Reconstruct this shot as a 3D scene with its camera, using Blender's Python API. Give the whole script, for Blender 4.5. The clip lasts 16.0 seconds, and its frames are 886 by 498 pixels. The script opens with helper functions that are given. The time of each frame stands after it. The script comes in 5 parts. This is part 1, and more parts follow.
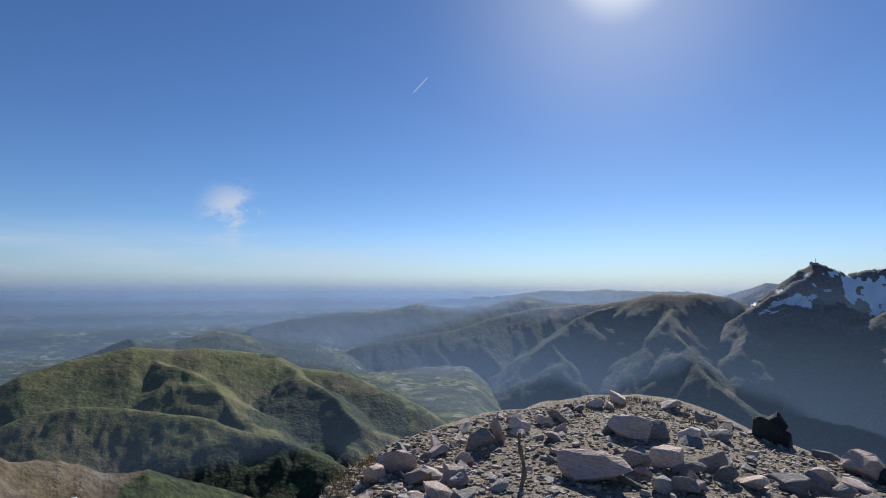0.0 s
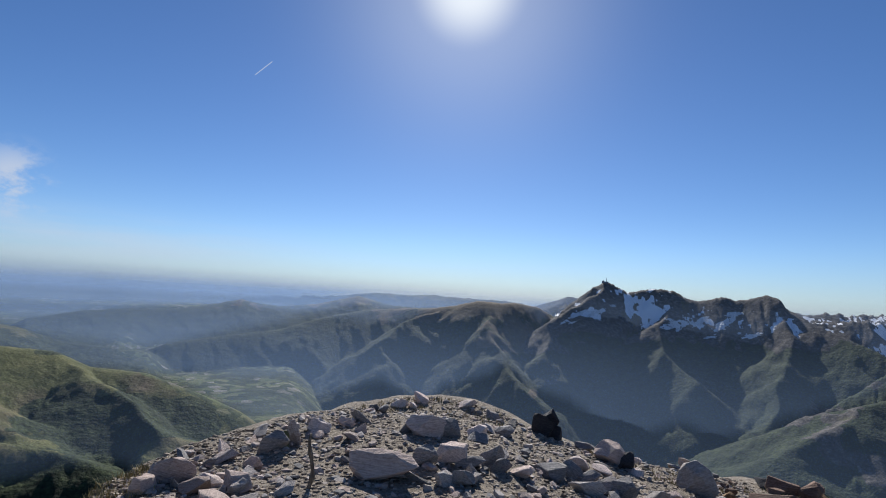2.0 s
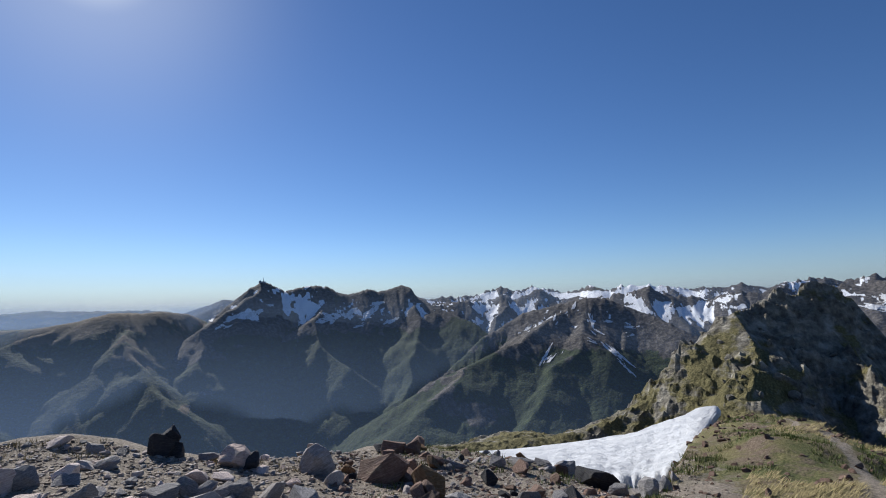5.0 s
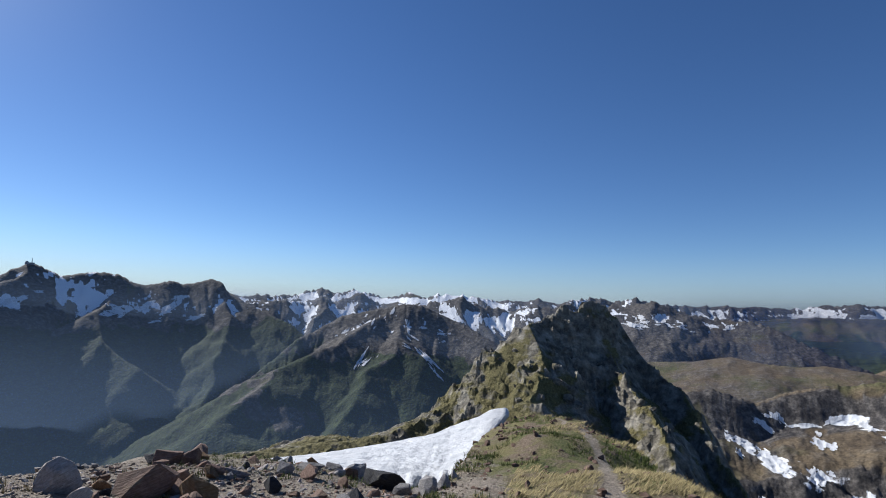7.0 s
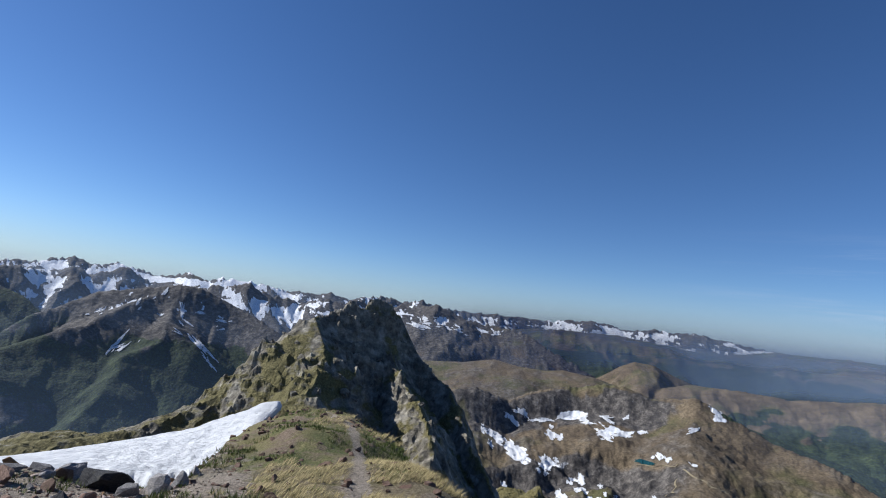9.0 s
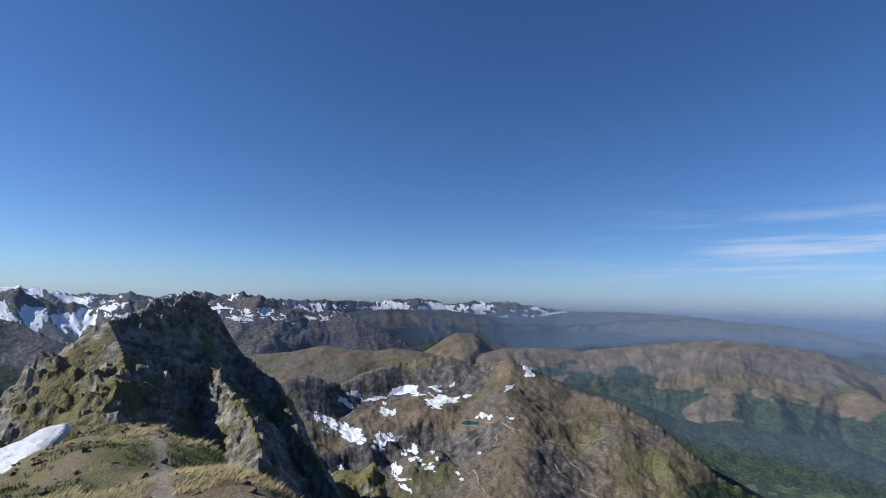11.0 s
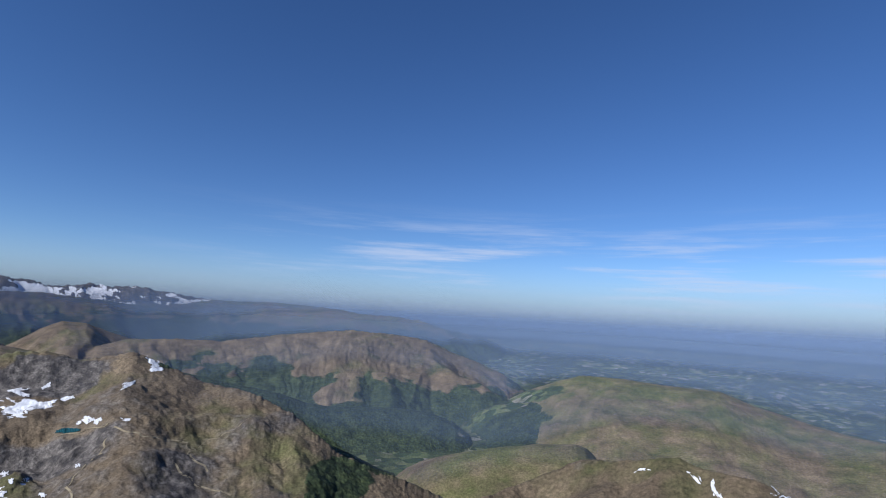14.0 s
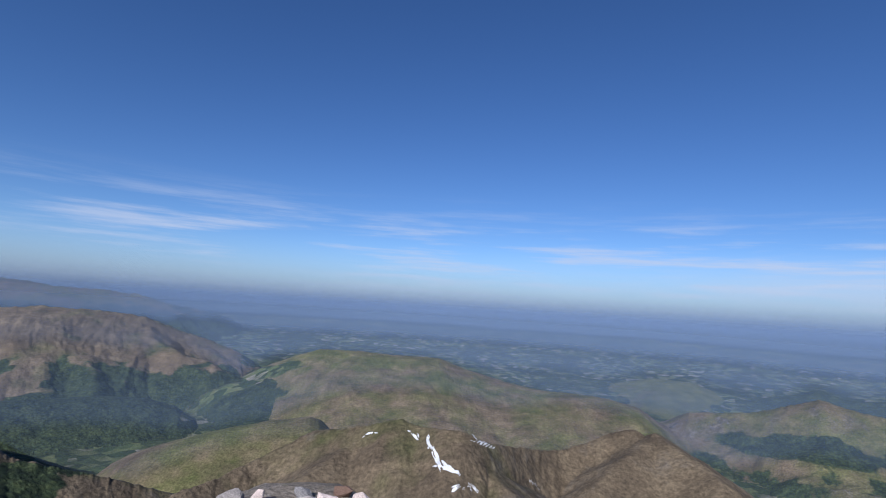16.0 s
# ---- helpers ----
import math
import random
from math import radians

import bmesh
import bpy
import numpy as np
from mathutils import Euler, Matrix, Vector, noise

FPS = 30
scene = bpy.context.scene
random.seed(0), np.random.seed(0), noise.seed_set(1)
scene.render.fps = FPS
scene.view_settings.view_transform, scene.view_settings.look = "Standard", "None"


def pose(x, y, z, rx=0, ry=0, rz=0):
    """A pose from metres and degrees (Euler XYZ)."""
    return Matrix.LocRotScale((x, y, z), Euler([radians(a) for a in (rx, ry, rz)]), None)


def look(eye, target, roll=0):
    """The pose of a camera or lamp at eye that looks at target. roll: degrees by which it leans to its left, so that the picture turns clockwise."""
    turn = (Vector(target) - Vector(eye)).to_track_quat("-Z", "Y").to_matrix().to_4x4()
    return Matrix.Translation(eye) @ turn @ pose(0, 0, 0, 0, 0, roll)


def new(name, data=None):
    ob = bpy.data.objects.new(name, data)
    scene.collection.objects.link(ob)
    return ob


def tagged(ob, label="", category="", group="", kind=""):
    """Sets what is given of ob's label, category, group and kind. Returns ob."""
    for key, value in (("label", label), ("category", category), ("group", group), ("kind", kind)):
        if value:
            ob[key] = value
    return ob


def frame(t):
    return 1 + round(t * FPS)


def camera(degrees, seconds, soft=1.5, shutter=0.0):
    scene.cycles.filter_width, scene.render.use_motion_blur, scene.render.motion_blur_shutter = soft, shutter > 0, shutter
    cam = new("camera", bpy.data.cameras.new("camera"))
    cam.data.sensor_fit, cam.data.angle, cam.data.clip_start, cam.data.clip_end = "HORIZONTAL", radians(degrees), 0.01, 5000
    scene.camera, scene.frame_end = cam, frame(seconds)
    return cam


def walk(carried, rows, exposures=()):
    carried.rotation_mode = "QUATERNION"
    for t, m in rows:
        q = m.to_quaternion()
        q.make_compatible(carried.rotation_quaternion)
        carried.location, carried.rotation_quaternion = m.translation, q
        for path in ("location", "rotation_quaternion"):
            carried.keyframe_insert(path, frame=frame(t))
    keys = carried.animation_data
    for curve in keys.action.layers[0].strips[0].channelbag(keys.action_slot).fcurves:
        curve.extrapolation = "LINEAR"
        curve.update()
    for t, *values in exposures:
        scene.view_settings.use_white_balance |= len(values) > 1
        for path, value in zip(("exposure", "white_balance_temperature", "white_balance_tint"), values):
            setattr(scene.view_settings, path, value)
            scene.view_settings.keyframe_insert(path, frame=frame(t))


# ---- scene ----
EYE = 1.65
cam = camera(81.0, 16.0, soft=1.0)
PATH = [
    (0.0, pose(-0.078, -0.004, EYE, 94.35, -0.06, 6.90)),
    (0.5, pose(-0.009, -0.000, EYE, 94.75, -0.80, 1.62)),
    (1.0, pose(0.046, -0.001, EYE, 95.02, -1.46, -2.52)),
    (1.5, pose(0.092, -0.006, EYE, 95.13, -2.66, -6.43)),
    (2.0, pose(0.151, -0.016, EYE, 95.03, -3.23, -11.46)),
    (2.5, pose(0.196, -0.028, EYE, 95.50, -3.83, -15.43)),
    (3.0, pose(0.274, -0.056, EYE, 95.22, -1.55, -22.63)),
    (3.5, pose(0.348, -0.093, EYE, 95.18, -0.85, -29.88)),
    (4.0, pose(0.412, -0.134, EYE, 95.26, -1.90, -36.44)),
    (4.2, pose(0.433, -0.150, EYE, 95.30, -0.45, -39.00)),
    (6.5, pose(0.610, -0.356, EYE, 96.47, -2.33, -62.09)),
    (7.0, pose(0.639, -0.414, EYE, 95.91, -1.81, -67.36)),
    (7.5, pose(0.664, -0.478, EYE, 95.72, -2.75, -72.77)),
    (8.0, pose(0.683, -0.549, EYE, 96.40, -4.17, -78.30)),
    (8.5, pose(0.694, -0.607, EYE, 96.90, -5.87, -83.21)),
    (9.0, pose(0.700, -0.688, EYE, 97.03, -6.69, -90.03)),
    (9.2, pose(0.700, -0.712, EYE, 96.82, -5.69, -91.90)),
    (11.3, pose(0.654, -0.949, EYE, 96.56, -1.51, -112.11)),
    (11.5, pose(0.642, -0.978, EYE, 96.58, -1.52, -114.50)),
    (12.0, pose(0.608, -1.047, EYE, 96.06, -1.16, -120.83)),
    (12.5, pose(0.561, -1.118, EYE, 95.83, -1.68, -128.10)),
    (13.0, pose(0.514, -1.175, EYE, 96.65, -1.67, -134.25)),
    (13.5, pose(0.461, -1.227, EYE, 96.52, -2.51, -140.68)),
    (14.0, pose(0.410, -1.268, EYE, 96.97, -3.20, -146.32)),
    (14.5, pose(0.335, -1.315, EYE, 96.34, -3.11, -153.83)),
    (15.0, pose(0.247, -1.355, EYE, 95.72, -3.64, -161.94)),
    (15.5, pose(0.166, -1.380, EYE, 95.89, -3.71, -169.08)),
    (16.0, pose(0.107, -1.392, EYE, 95.91, -3.59, -174.15)),
]
walk(cam, PATH, [(0.0, 0.34, 6300, 10), (2.5, 0.30, 6250, 10), (4.0, 0.25, 6200, 10), (7.0, 0.36, 6100, 10), (9.0, 0.4, 6000, 10), (12.0, 0.43, 5850, 12), (14.0, 0.37, 5800, 13), (16.0, 0.30, 5750, 14)])

# ---- world and sun ----
SUN_AZ, SUN_EL = 12.5, 32.0
sun_way = Vector((math.sin(radians(SUN_AZ)) * math.cos(radians(SUN_EL)), math.cos(radians(SUN_AZ)) * math.cos(radians(SUN_EL)), math.sin(radians(SUN_EL))))
world = bpy.data.worlds.new("sky")
scene.world = world
world.use_nodes = True
wt = world.node_tree
wn, wl = wt.nodes, wt.links
bg = wn["Background"]
sky = wn.new("ShaderNodeTexSky")
sky.sky_type, sky.sun_disc = "NISHITA", False
sky.sun_elevation, sky.sun_rotation = radians(SUN_EL), radians(SUN_AZ)
sky.altitude, sky.air_density, sky.dust_density, sky.ozone_density = 2300, 1.0, 0.5, 4.0
bg.inputs["Strength"].default_value = 0.076
hue = wn.new("ShaderNodeHueSaturation")
hue.inputs["Hue"].default_value, hue.inputs["Saturation"].default_value = 0.505, 1.12
wl.new(sky.outputs[0], hue.inputs["Color"])
# thin cirrus low in the sky: streaks of noise, stretched along the horizon
way = wn.new("ShaderNodeTexCoord")
parts = wn.new("ShaderNodeSeparateXYZ")
wl.new(way.outputs["Generated"], parts.inputs[0])


def sky_math(op, a, b=0.0):
    n = wn.new("ShaderNodeMath")
    n.operation = op
    for sock, v in zip(n.inputs, (a, b)):
        if isinstance(v, bpy.types.NodeSocket):
            wl.new(v, sock)
        else:
            sock.default_value = v
    return n.outputs[0]


def sky_band(v, a, b, lo=0.0, hi=1.0):
    n = wn.new("ShaderNodeMapRange")
    n.interpolation_type = "SMOOTHSTEP"
    for k, x in zip(range(1, 5), (a, b, lo, hi)):
        n.inputs[k].default_value = x
    wl.new(v, n.inputs[0])
    return n.outputs[0]


def sky_noise(scale, stretch, turn=0.0):
    mp, n = wn.new("ShaderNodeMapping"), wn.new("ShaderNodeTexNoise")
    mp.inputs["Scale"].default_value, mp.inputs["Rotation"].default_value = stretch, (0, radians(turn), 0)
    n.inputs["Scale"].default_value, n.inputs["Detail"].default_value, n.inputs["Roughness"].default_value = scale, 8, 0.6
    wl.new(way.outputs["Generated"], mp.inputs["Vector"])
    wl.new(mp.outputs[0], n.inputs["Vector"])
    return n.outputs[0]


high = parts.outputs["Z"]
north = sky_math("ADD", sky_math("MULTIPLY", parts.outputs["X"], -0.55), sky_math("MULTIPLY", parts.outputs["Y"], -0.83))
north_or_west = sky_math("ADD", sky_math("MULTIPLY", parts.outputs["X"], -0.85), 0.25)
streaks = sky_band(sky_noise(3.0, (1, 1, 14), 3), 0.46, 0.72)
cirrus = sky_math("MULTIPLY", sky_math("MULTIPLY", streaks, sky_band(high, 0.0, 0.05)), sky_math("MULTIPLY", sky_band(high, 0.21, 0.10), sky_band(north, -0.25, 0.5)))
low_mist = sky_math("MULTIPLY", sky_band(high, 0.11, -0.01), sky_band(north, -0.9, 0.3, 0.42, 0.68))
puff_way = wn.new("ShaderNodeVectorMath")
puff_way.operation = "DISTANCE"
wl.new(way.outputs["Generated"], puff_way.inputs[0])
puff_way.inputs[1].default_value = (math.sin(radians(-29.0)) * 0.99, math.cos(radians(-29.0)) * 0.99, 0.132)
puff = sky_math("MULTIPLY", sky_band(puff_way.outputs["Value"], 0.075, 0.01), sky_band(sky_noise(14.0, (1, 1, 1.6)), 0.40, 0.58))
# a short vapour trail high in the sky
trail_a, trail_b = (Vector((math.sin(radians(a)) * math.cos(radians(e)), math.cos(radians(a)) * math.cos(radians(e)), math.sin(radians(e)))) for a, e in ((-10.3, 21.05), (-8.66, 22.66)))
aside, along = wn.new("ShaderNodeVectorMath"), wn.new("ShaderNodeVectorMath")
aside.operation, along.operation = "DOT_PRODUCT", "DISTANCE"
aside.inputs[1].default_value, along.inputs[1].default_value = trail_a.cross(trail_b).normalized(), (trail_a + trail_b) / 2
wl.new(way.outputs["Generated"], aside.inputs[0])
wl.new(way.outputs["Generated"], along.inputs[0])
vapour = sky_math("MULTIPLY", sky_band(sky_math("ABSOLUTE", aside.outputs["Value"]), 0.0011, 0.0003), sky_band(along.outputs["Value"], 0.021, 0.016))
veil = sky_math("MINIMUM", low_mist, 0.85)
bank = sky_math("MULTIPLY", sky_math("MULTIPLY", sky_band(high, 0.005, 0.045), sky_band(high, 0.125, 0.05)), sky_math("MULTIPLY", sky_band(parts.outputs["X"], 0.12, -0.45), sky_band(sky_noise(2.2, (1, 1, 9), -4), 0.34, 0.62)))
wisps = sky_math("MINIMUM", sky_math("ADD", sky_math("ADD", sky_math("MULTIPLY", cirrus, 0.75), sky_math("MULTIPLY", bank, 0.42)), sky_math("ADD", sky_math("MULTIPLY", puff, 0.8), sky_math("MULTIPLY", vapour, 0.6))), 0.85)
white = wn.new("ShaderNodeMix")
white.data_type = "RGBA"
white.inputs[7].default_value = (2.75, 3.55, 4.65, 1)
wl.new(veil, white.inputs[0])
wl.new(hue.outputs[0], white.inputs[6])
bright = wn.new("ShaderNodeMix")
bright.data_type = "RGBA"
bright.inputs[7].default_value = (6.2, 6.7, 7.6, 1)
wl.new(wisps, bright.inputs[0])
wl.new(white.outputs[2], bright.inputs[6])
# the far air over the plains thickens to a blue-grey rim
rim_air = wn.new("ShaderNodeMix")
rim_air.data_type = "RGBA"
rim_air.inputs[7].default_value = (3.2, 4.25, 5.5, 1)
wl.new(sky_math("MULTIPLY", sky_band(high, 0.030, -0.022), sky_band(north_or_west, 0.0, 0.6, 0.35, 1.0)), rim_air.inputs[0])
wl.new(bright.outputs[2], rim_air.inputs[6])
# pale aureole of the sun in thin summer haze
off_sun = wn.new("ShaderNodeVectorMath")
off_sun.operation = "DISTANCE"
wl.new(way.outputs["Generated"], off_sun.inputs[0])
off_sun.inputs[1].default_value = sun_way
gleam = sky_math("ADD", sky_math("MULTIPLY", sky_math("POWER", sky_band(off_sun.outputs["Value"], 0.46, 0.0), 2.2), 0.26), sky_math("MULTIPLY", sky_band(off_sun.outputs["Value"], 0.11, 0.02), 0.66))
aureole = wn.new("ShaderNodeMix")
aureole.data_type = "RGBA"
aureole.inputs[7].default_value = (9.6, 10.0, 10.4, 1)
wl.new(gleam, aureole.inputs[0])
wl.new(rim_air.outputs[2], aureole.inputs[6])
wl.new(aureole.outputs[2], bg.inputs["Color"])
sun = new("sun", bpy.data.lights.new("sun", "SUN"))
sun.data.energy, sun.data.angle, sun.data.color = 5.0, radians(0.53), (1.0, 0.95, 0.87)
sun.matrix_world = look(sun_way * 50, (0, 0, 0))

# ---- numeric noise ----


def value_noise(x, y, seed=0):
    xi, yi = np.floor(x).astype(np.int64), np.floor(y).astype(np.int64)
    u, v = x - xi, y - yi
    u, v = u * u * u * (u * (u * 6 - 15) + 10), v * v * v * (v * (v * 6 - 15) + 10)

    def h(a, b):
        n = (a * 374761393 + b * 668265263 + seed * 974634777) & 0xFFFFFFFF
        n = ((n ^ (n >> 13)) * 1274126177) & 0xFFFFFFFF
        n = ((n ^ (n >> 16)) * 2246822519) & 0xFFFFFFFF
        return (n >> 8) / float(1 << 24) * 2 - 1
    a, b, c, d = h(xi, yi), h(xi + 1, yi), h(xi, yi + 1), h(xi + 1, yi + 1)
    return a + (b - a) * u + (c - a) * v + (a - b - c + d) * u * v


def fbm(x, y, octaves=5, seed=0, ridged=False, gain=0.5):
    total, amp, norm = 0.0, 1.0, 0.0
    for k in range(octaves):
        n = value_noise(x * 2.03 ** k + 17.3 * k, y * 2.03 ** k - 9.1 * k, seed + k)
        total = total + amp * ((1 - 2 * np.abs(n)) if ridged else n)
        norm += amp
        amp *= gain
    return total / norm


def smooth(a, b, x):
    t = np.clip((x - a) / (b - a), 0, 1)
    return t * t * (3 - 2 * t)


def polar(az, r, el=None):
    """The point at a bearing (degrees from ahead, to the right) and distance; el: seen from the eye at that angle."""
    a = radians(az)
    return Vector((r * math.sin(a), r * math.cos(a) - 0.0, 0 if el is None else EYE + r * math.tan(radians(el))))


# ---- node material helpers ----


def material(name, rough=0.9):
    m = bpy.data.materials.new(name)
    m.use_nodes = True
    m.node_tree.nodes["Principled BSDF"].inputs["Roughness"].default_value = rough
    m.node_tree.nodes["Principled BSDF"].inputs["Specular IOR Level"].default_value = 0.2
    return m


class Nodes:
    def __init__(self, m):
        self.t = m.node_tree
        self.bsdf = self.t.nodes["Principled BSDF"]
        self.co = self.t.nodes.new("ShaderNodeTexCoord")

    def link(self, a, b):
        self.t.links.new(a, b)

    def noise(self, scale, detail=6.0, rough=0.6, space="Object", stretch=None, kind=None):
        src = self.co.outputs[space]
        if stretch:
            mp = self.t.nodes.new("ShaderNodeMapping")
            mp.inputs["Scale"].default_value = stretch
            self.link(src, mp.inputs["Vector"])
            src = mp.outputs[0]
        n = self.t.nodes.new("ShaderNodeTexNoise")
        n.inputs["Scale"].default_value, n.inputs["Detail"].default_value, n.inputs["Roughness"].default_value = scale, detail, rough
        if kind:
            n.noise_type = kind
        self.link(src, n.inputs["Vector"])
        return n.outputs[0]

    def voronoi(self, scale, feature="F1", out="Distance", space="Object"):
        n = self.t.nodes.new("ShaderNodeTexVoronoi")
        n.feature = feature
        n.inputs["Scale"].default_value = scale
        self.link(self.co.outputs[space], n.inputs["Vector"])
        return n.outputs[out]

    def ramp(self, fac, stops):
        n = self.t.nodes.new("ShaderNodeValToRGB")
        while len(n.color_ramp.elements) < len(stops):
            n.color_ramp.elements.new(0.5)
        for e, (p, c) in zip(n.color_ramp.elements, stops):
            e.position, e.color = p, (*c, 1) if not isinstance(c, (int, float)) else (c, c, c, 1)
        self.link(fac, n.inputs[0])
        return n.outputs[0]

    def attr(self, name, out="Fac"):
        n = self.t.nodes.new("ShaderNodeAttribute")
        n.attribute_name = name
        return n.outputs[out]

    def mix(self, fac, a, b, mode="MIX"):
        n = self.t.nodes.new("ShaderNodeMix")
        n.data_type, n.blend_type = "RGBA", mode
        for sock, v in ((n.inputs[0], fac), (n.inputs[6], a), (n.inputs[7], b)):
            if isinstance(v, bpy.types.NodeSocket):
                self.link(v, sock)
            elif isinstance(v, (int, float)):
                sock.default_value = v
            else:
                sock.default_value = (*v, 1)
        return n.outputs[2]

    def math(self, op, a, b=0.0):
        n = self.t.nodes.new("ShaderNodeMath")
        n.operation = op
        for sock, v in ((n.inputs[0], a), (n.inputs[1], b)):
            if isinstance(v, bpy.types.NodeSocket):
                self.link(v, sock)
            else:
                sock.default_value = v
        return n.outputs[0]

    def bump(self, height, strength=0.5, distance=0.1):
        n = self.t.nodes.new("ShaderNodeBump")
        n.inputs["Strength"].default_value, n.inputs["Distance"].default_value = strength, distance
        self.link(height, n.inputs["Height"])
        self.link(n.outputs[0], self.bsdf.inputs["Normal"])

    def colour(self, c):
        self.link(c, self.bsdf.inputs["Base Color"])

# ---- materials of the landscape ----


def landscape_material():
    m = material("mountain_ground", 0.95)
    n = Nodes(m)
    big, mid, fine = n.noise(0.004, 8, 0.65), n.noise(0.016, 10, 0.68), n.noise(0.06, 9, 0.66)
    green = n.ramp(mid, [(0.3, (0.052, 0.062, 0.022)), (0.52, (0.102, 0.107, 0.040)), (0.75, (0.176, 0.165, 0.070))])
    brown = n.ramp(mid, [(0.3, (0.066, 0.050, 0.034)), (0.5, (0.122, 0.093, 0.060)), (0.72, (0.200, 0.156, 0.100))])
    rock = n.ramp(fine, [(0.36, (0.034, 0.032, 0.032)), (0.5, (0.078, 0.070, 0.064)), (0.62, (0.155, 0.140, 0.124))])
    # crowns lighter, gaps darker: shade between the trees put into the colour
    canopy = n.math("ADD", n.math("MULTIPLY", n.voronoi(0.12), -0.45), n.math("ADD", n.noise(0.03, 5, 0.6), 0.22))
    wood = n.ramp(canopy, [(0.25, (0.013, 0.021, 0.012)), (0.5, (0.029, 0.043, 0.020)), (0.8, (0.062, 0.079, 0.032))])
    snow = n.ramp(mid, [(0.3, (0.74, 0.76, 0.80)), (0.7, (0.86, 0.87, 0.88))])
    plots = n.t.nodes.new("ShaderNodeTexVoronoi")
    plots.inputs["Scale"].default_value = 0.035
    mp = n.t.nodes.new("ShaderNodeMapping")
    mp.inputs["Scale"].default_value = (1.0, 1.0, 0.0)
    n.link(n.co.outputs["Object"], mp.inputs["Vector"])
    n.link(mp.outputs[0], plots.inputs["Vector"])
    sep = n.t.nodes.new("ShaderNodeSeparateColor")
    n.link(plots.outputs["Color"], sep.inputs[0])
    field = n.ramp(sep.outputs[0], [(0.0, (0.030, 0.045, 0.022)), (0.42, (0.035, 0.055, 0.024)), (0.5, (0.09, 0.115, 0.045)), (0.86, (0.13, 0.14, 0.065)), (0.97, (0.24, 0.22, 0.18))])
    field = n.mix(n.ramp(n.noise(0.006, 6, 0.6), [(0.45, 0), (0.6, 1)]), field, wood)

    def mask(name, width=0.10, amount=0.55, texture=None):
        v = n.math("ADD", n.attr(name), n.math("MULTIPLY", n.math("SUBTRACT", texture or fine, 0.5), amount))
        return n.ramp(v, [(0.5 - width, 0), (0.5 + width, 1)])
    col = n.mix(mask("brown", 0.3, 0.8, mid), green, brown)
    col = n.mix(mask("rock", 0.16, 1.0, n.math("ADD", n.math("MULTIPLY", mid, 0.7), n.math("MULTIPLY", fine, 0.3))), col, rock)
    col = n.mix(mask("field", 0.15, 0.3), col, field)
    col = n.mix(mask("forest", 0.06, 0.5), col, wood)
    s = mask("snow", 0.03, 0.8, n.math("ADD", n.math("MULTIPLY", fine, 0.6), n.math("MULTIPLY", mid, 0.4)))
    col = n.mix(s, col, snow)
    speck = n.ramp(n.noise(0.22, 7, 0.7), [(0.34, 0.58), (0.66, 1.38)])
    col = n.mix(n.math("SUBTRACT", 1.0, s), col, n.mix(1.0, col, speck, "MULTIPLY"))
    n.colour(col)
    n.bump(n.math("ADD", n.math("ADD", fine, n.math("MULTIPLY", n.math("MULTIPLY", canopy, n.attr("forest")), 0.6)), n.math("MULTIPLY", mid, 0.9)), 1.0, 5.0)
    return m


# ---- the mountains: ridges by bearing, height angle and distance from the summit ----
RIDGES = []


def ridge(name, front, back, width, rough, line):
    RIDGES.append((name, front, back, width, rough, np.array(line)))


ridge("far_blue", 0.25, 0.3, 30, 1.0, [
    (-9.7, -1.55, 4500), (-6.9, -1.29, 4500), (-6.4, -1.14, 4500), (-4.2, -1.29, 4500), (-3.6, -0.87, 4500),
    (-1.5, -0.91, 4500), (1.9, -0.49, 4500), (3.8, -0.18, 4500), (7.6, -0.24, 4500), (11.0, -0.12, 4500),
    (14.4, -0.23, 4500), (16.7, -0.26, 4500), (20.2, -0.40, 4500),])
ridge("blue_hills", 0.36, 0.3, 60, 0.5, [
    (-27.0, -4.05, 3000), (-23.1, -3.26, 3100), (-19.3, -2.95, 3200), (-16.3, -2.96, 3400), (-15.4, -2.80, 3300),
    (-12.7, -2.33, 3500), (-9.6, -1.62, 3500), (-8.5, -1.85, 3500), (-5.8, -2.17, 3500), (-2.0, -1.72, 3600),
    (2.2, -0.64, 3600), (5.9, -1.47, 3500), (8.2, -1.59, 3400), (11.1, -1.91, 3300),])
ridge("east_massif", 0.60, 0.3, 50, 0.6, [
    (-20.8, -7.98, 2500), (-16.0, -6.18, 2500), (-10.9, -5.34, 2600), (-5.6, -4.58, 2700), (-1.2, -3.09, 2800),
    (3.1, -2.12, 2900), (7.7, -1.69, 2900), (10.4, -1.55, 2800), (12.8, -1.12, 2700), (15.3, -0.46, 2700),
    (16.7, -0.48, 2700), (17.9, -0.58, 2700), (19.3, -0.44, 2750), (20.8, -0.64, 2800), (21.9, -0.80, 2900),
    (23.6, -1.71, 3000),])
ridge("small_peak", 0.5, 0.4, 10, 0.5, [
    (21.3, -0.72, 4100), (22.7, -0.20, 4100), (23.8, 0.08, 4100), (24.9, 0.59, 4100), (26.0, 0.48, 4100),
    (27.5, -0.40, 4100),])
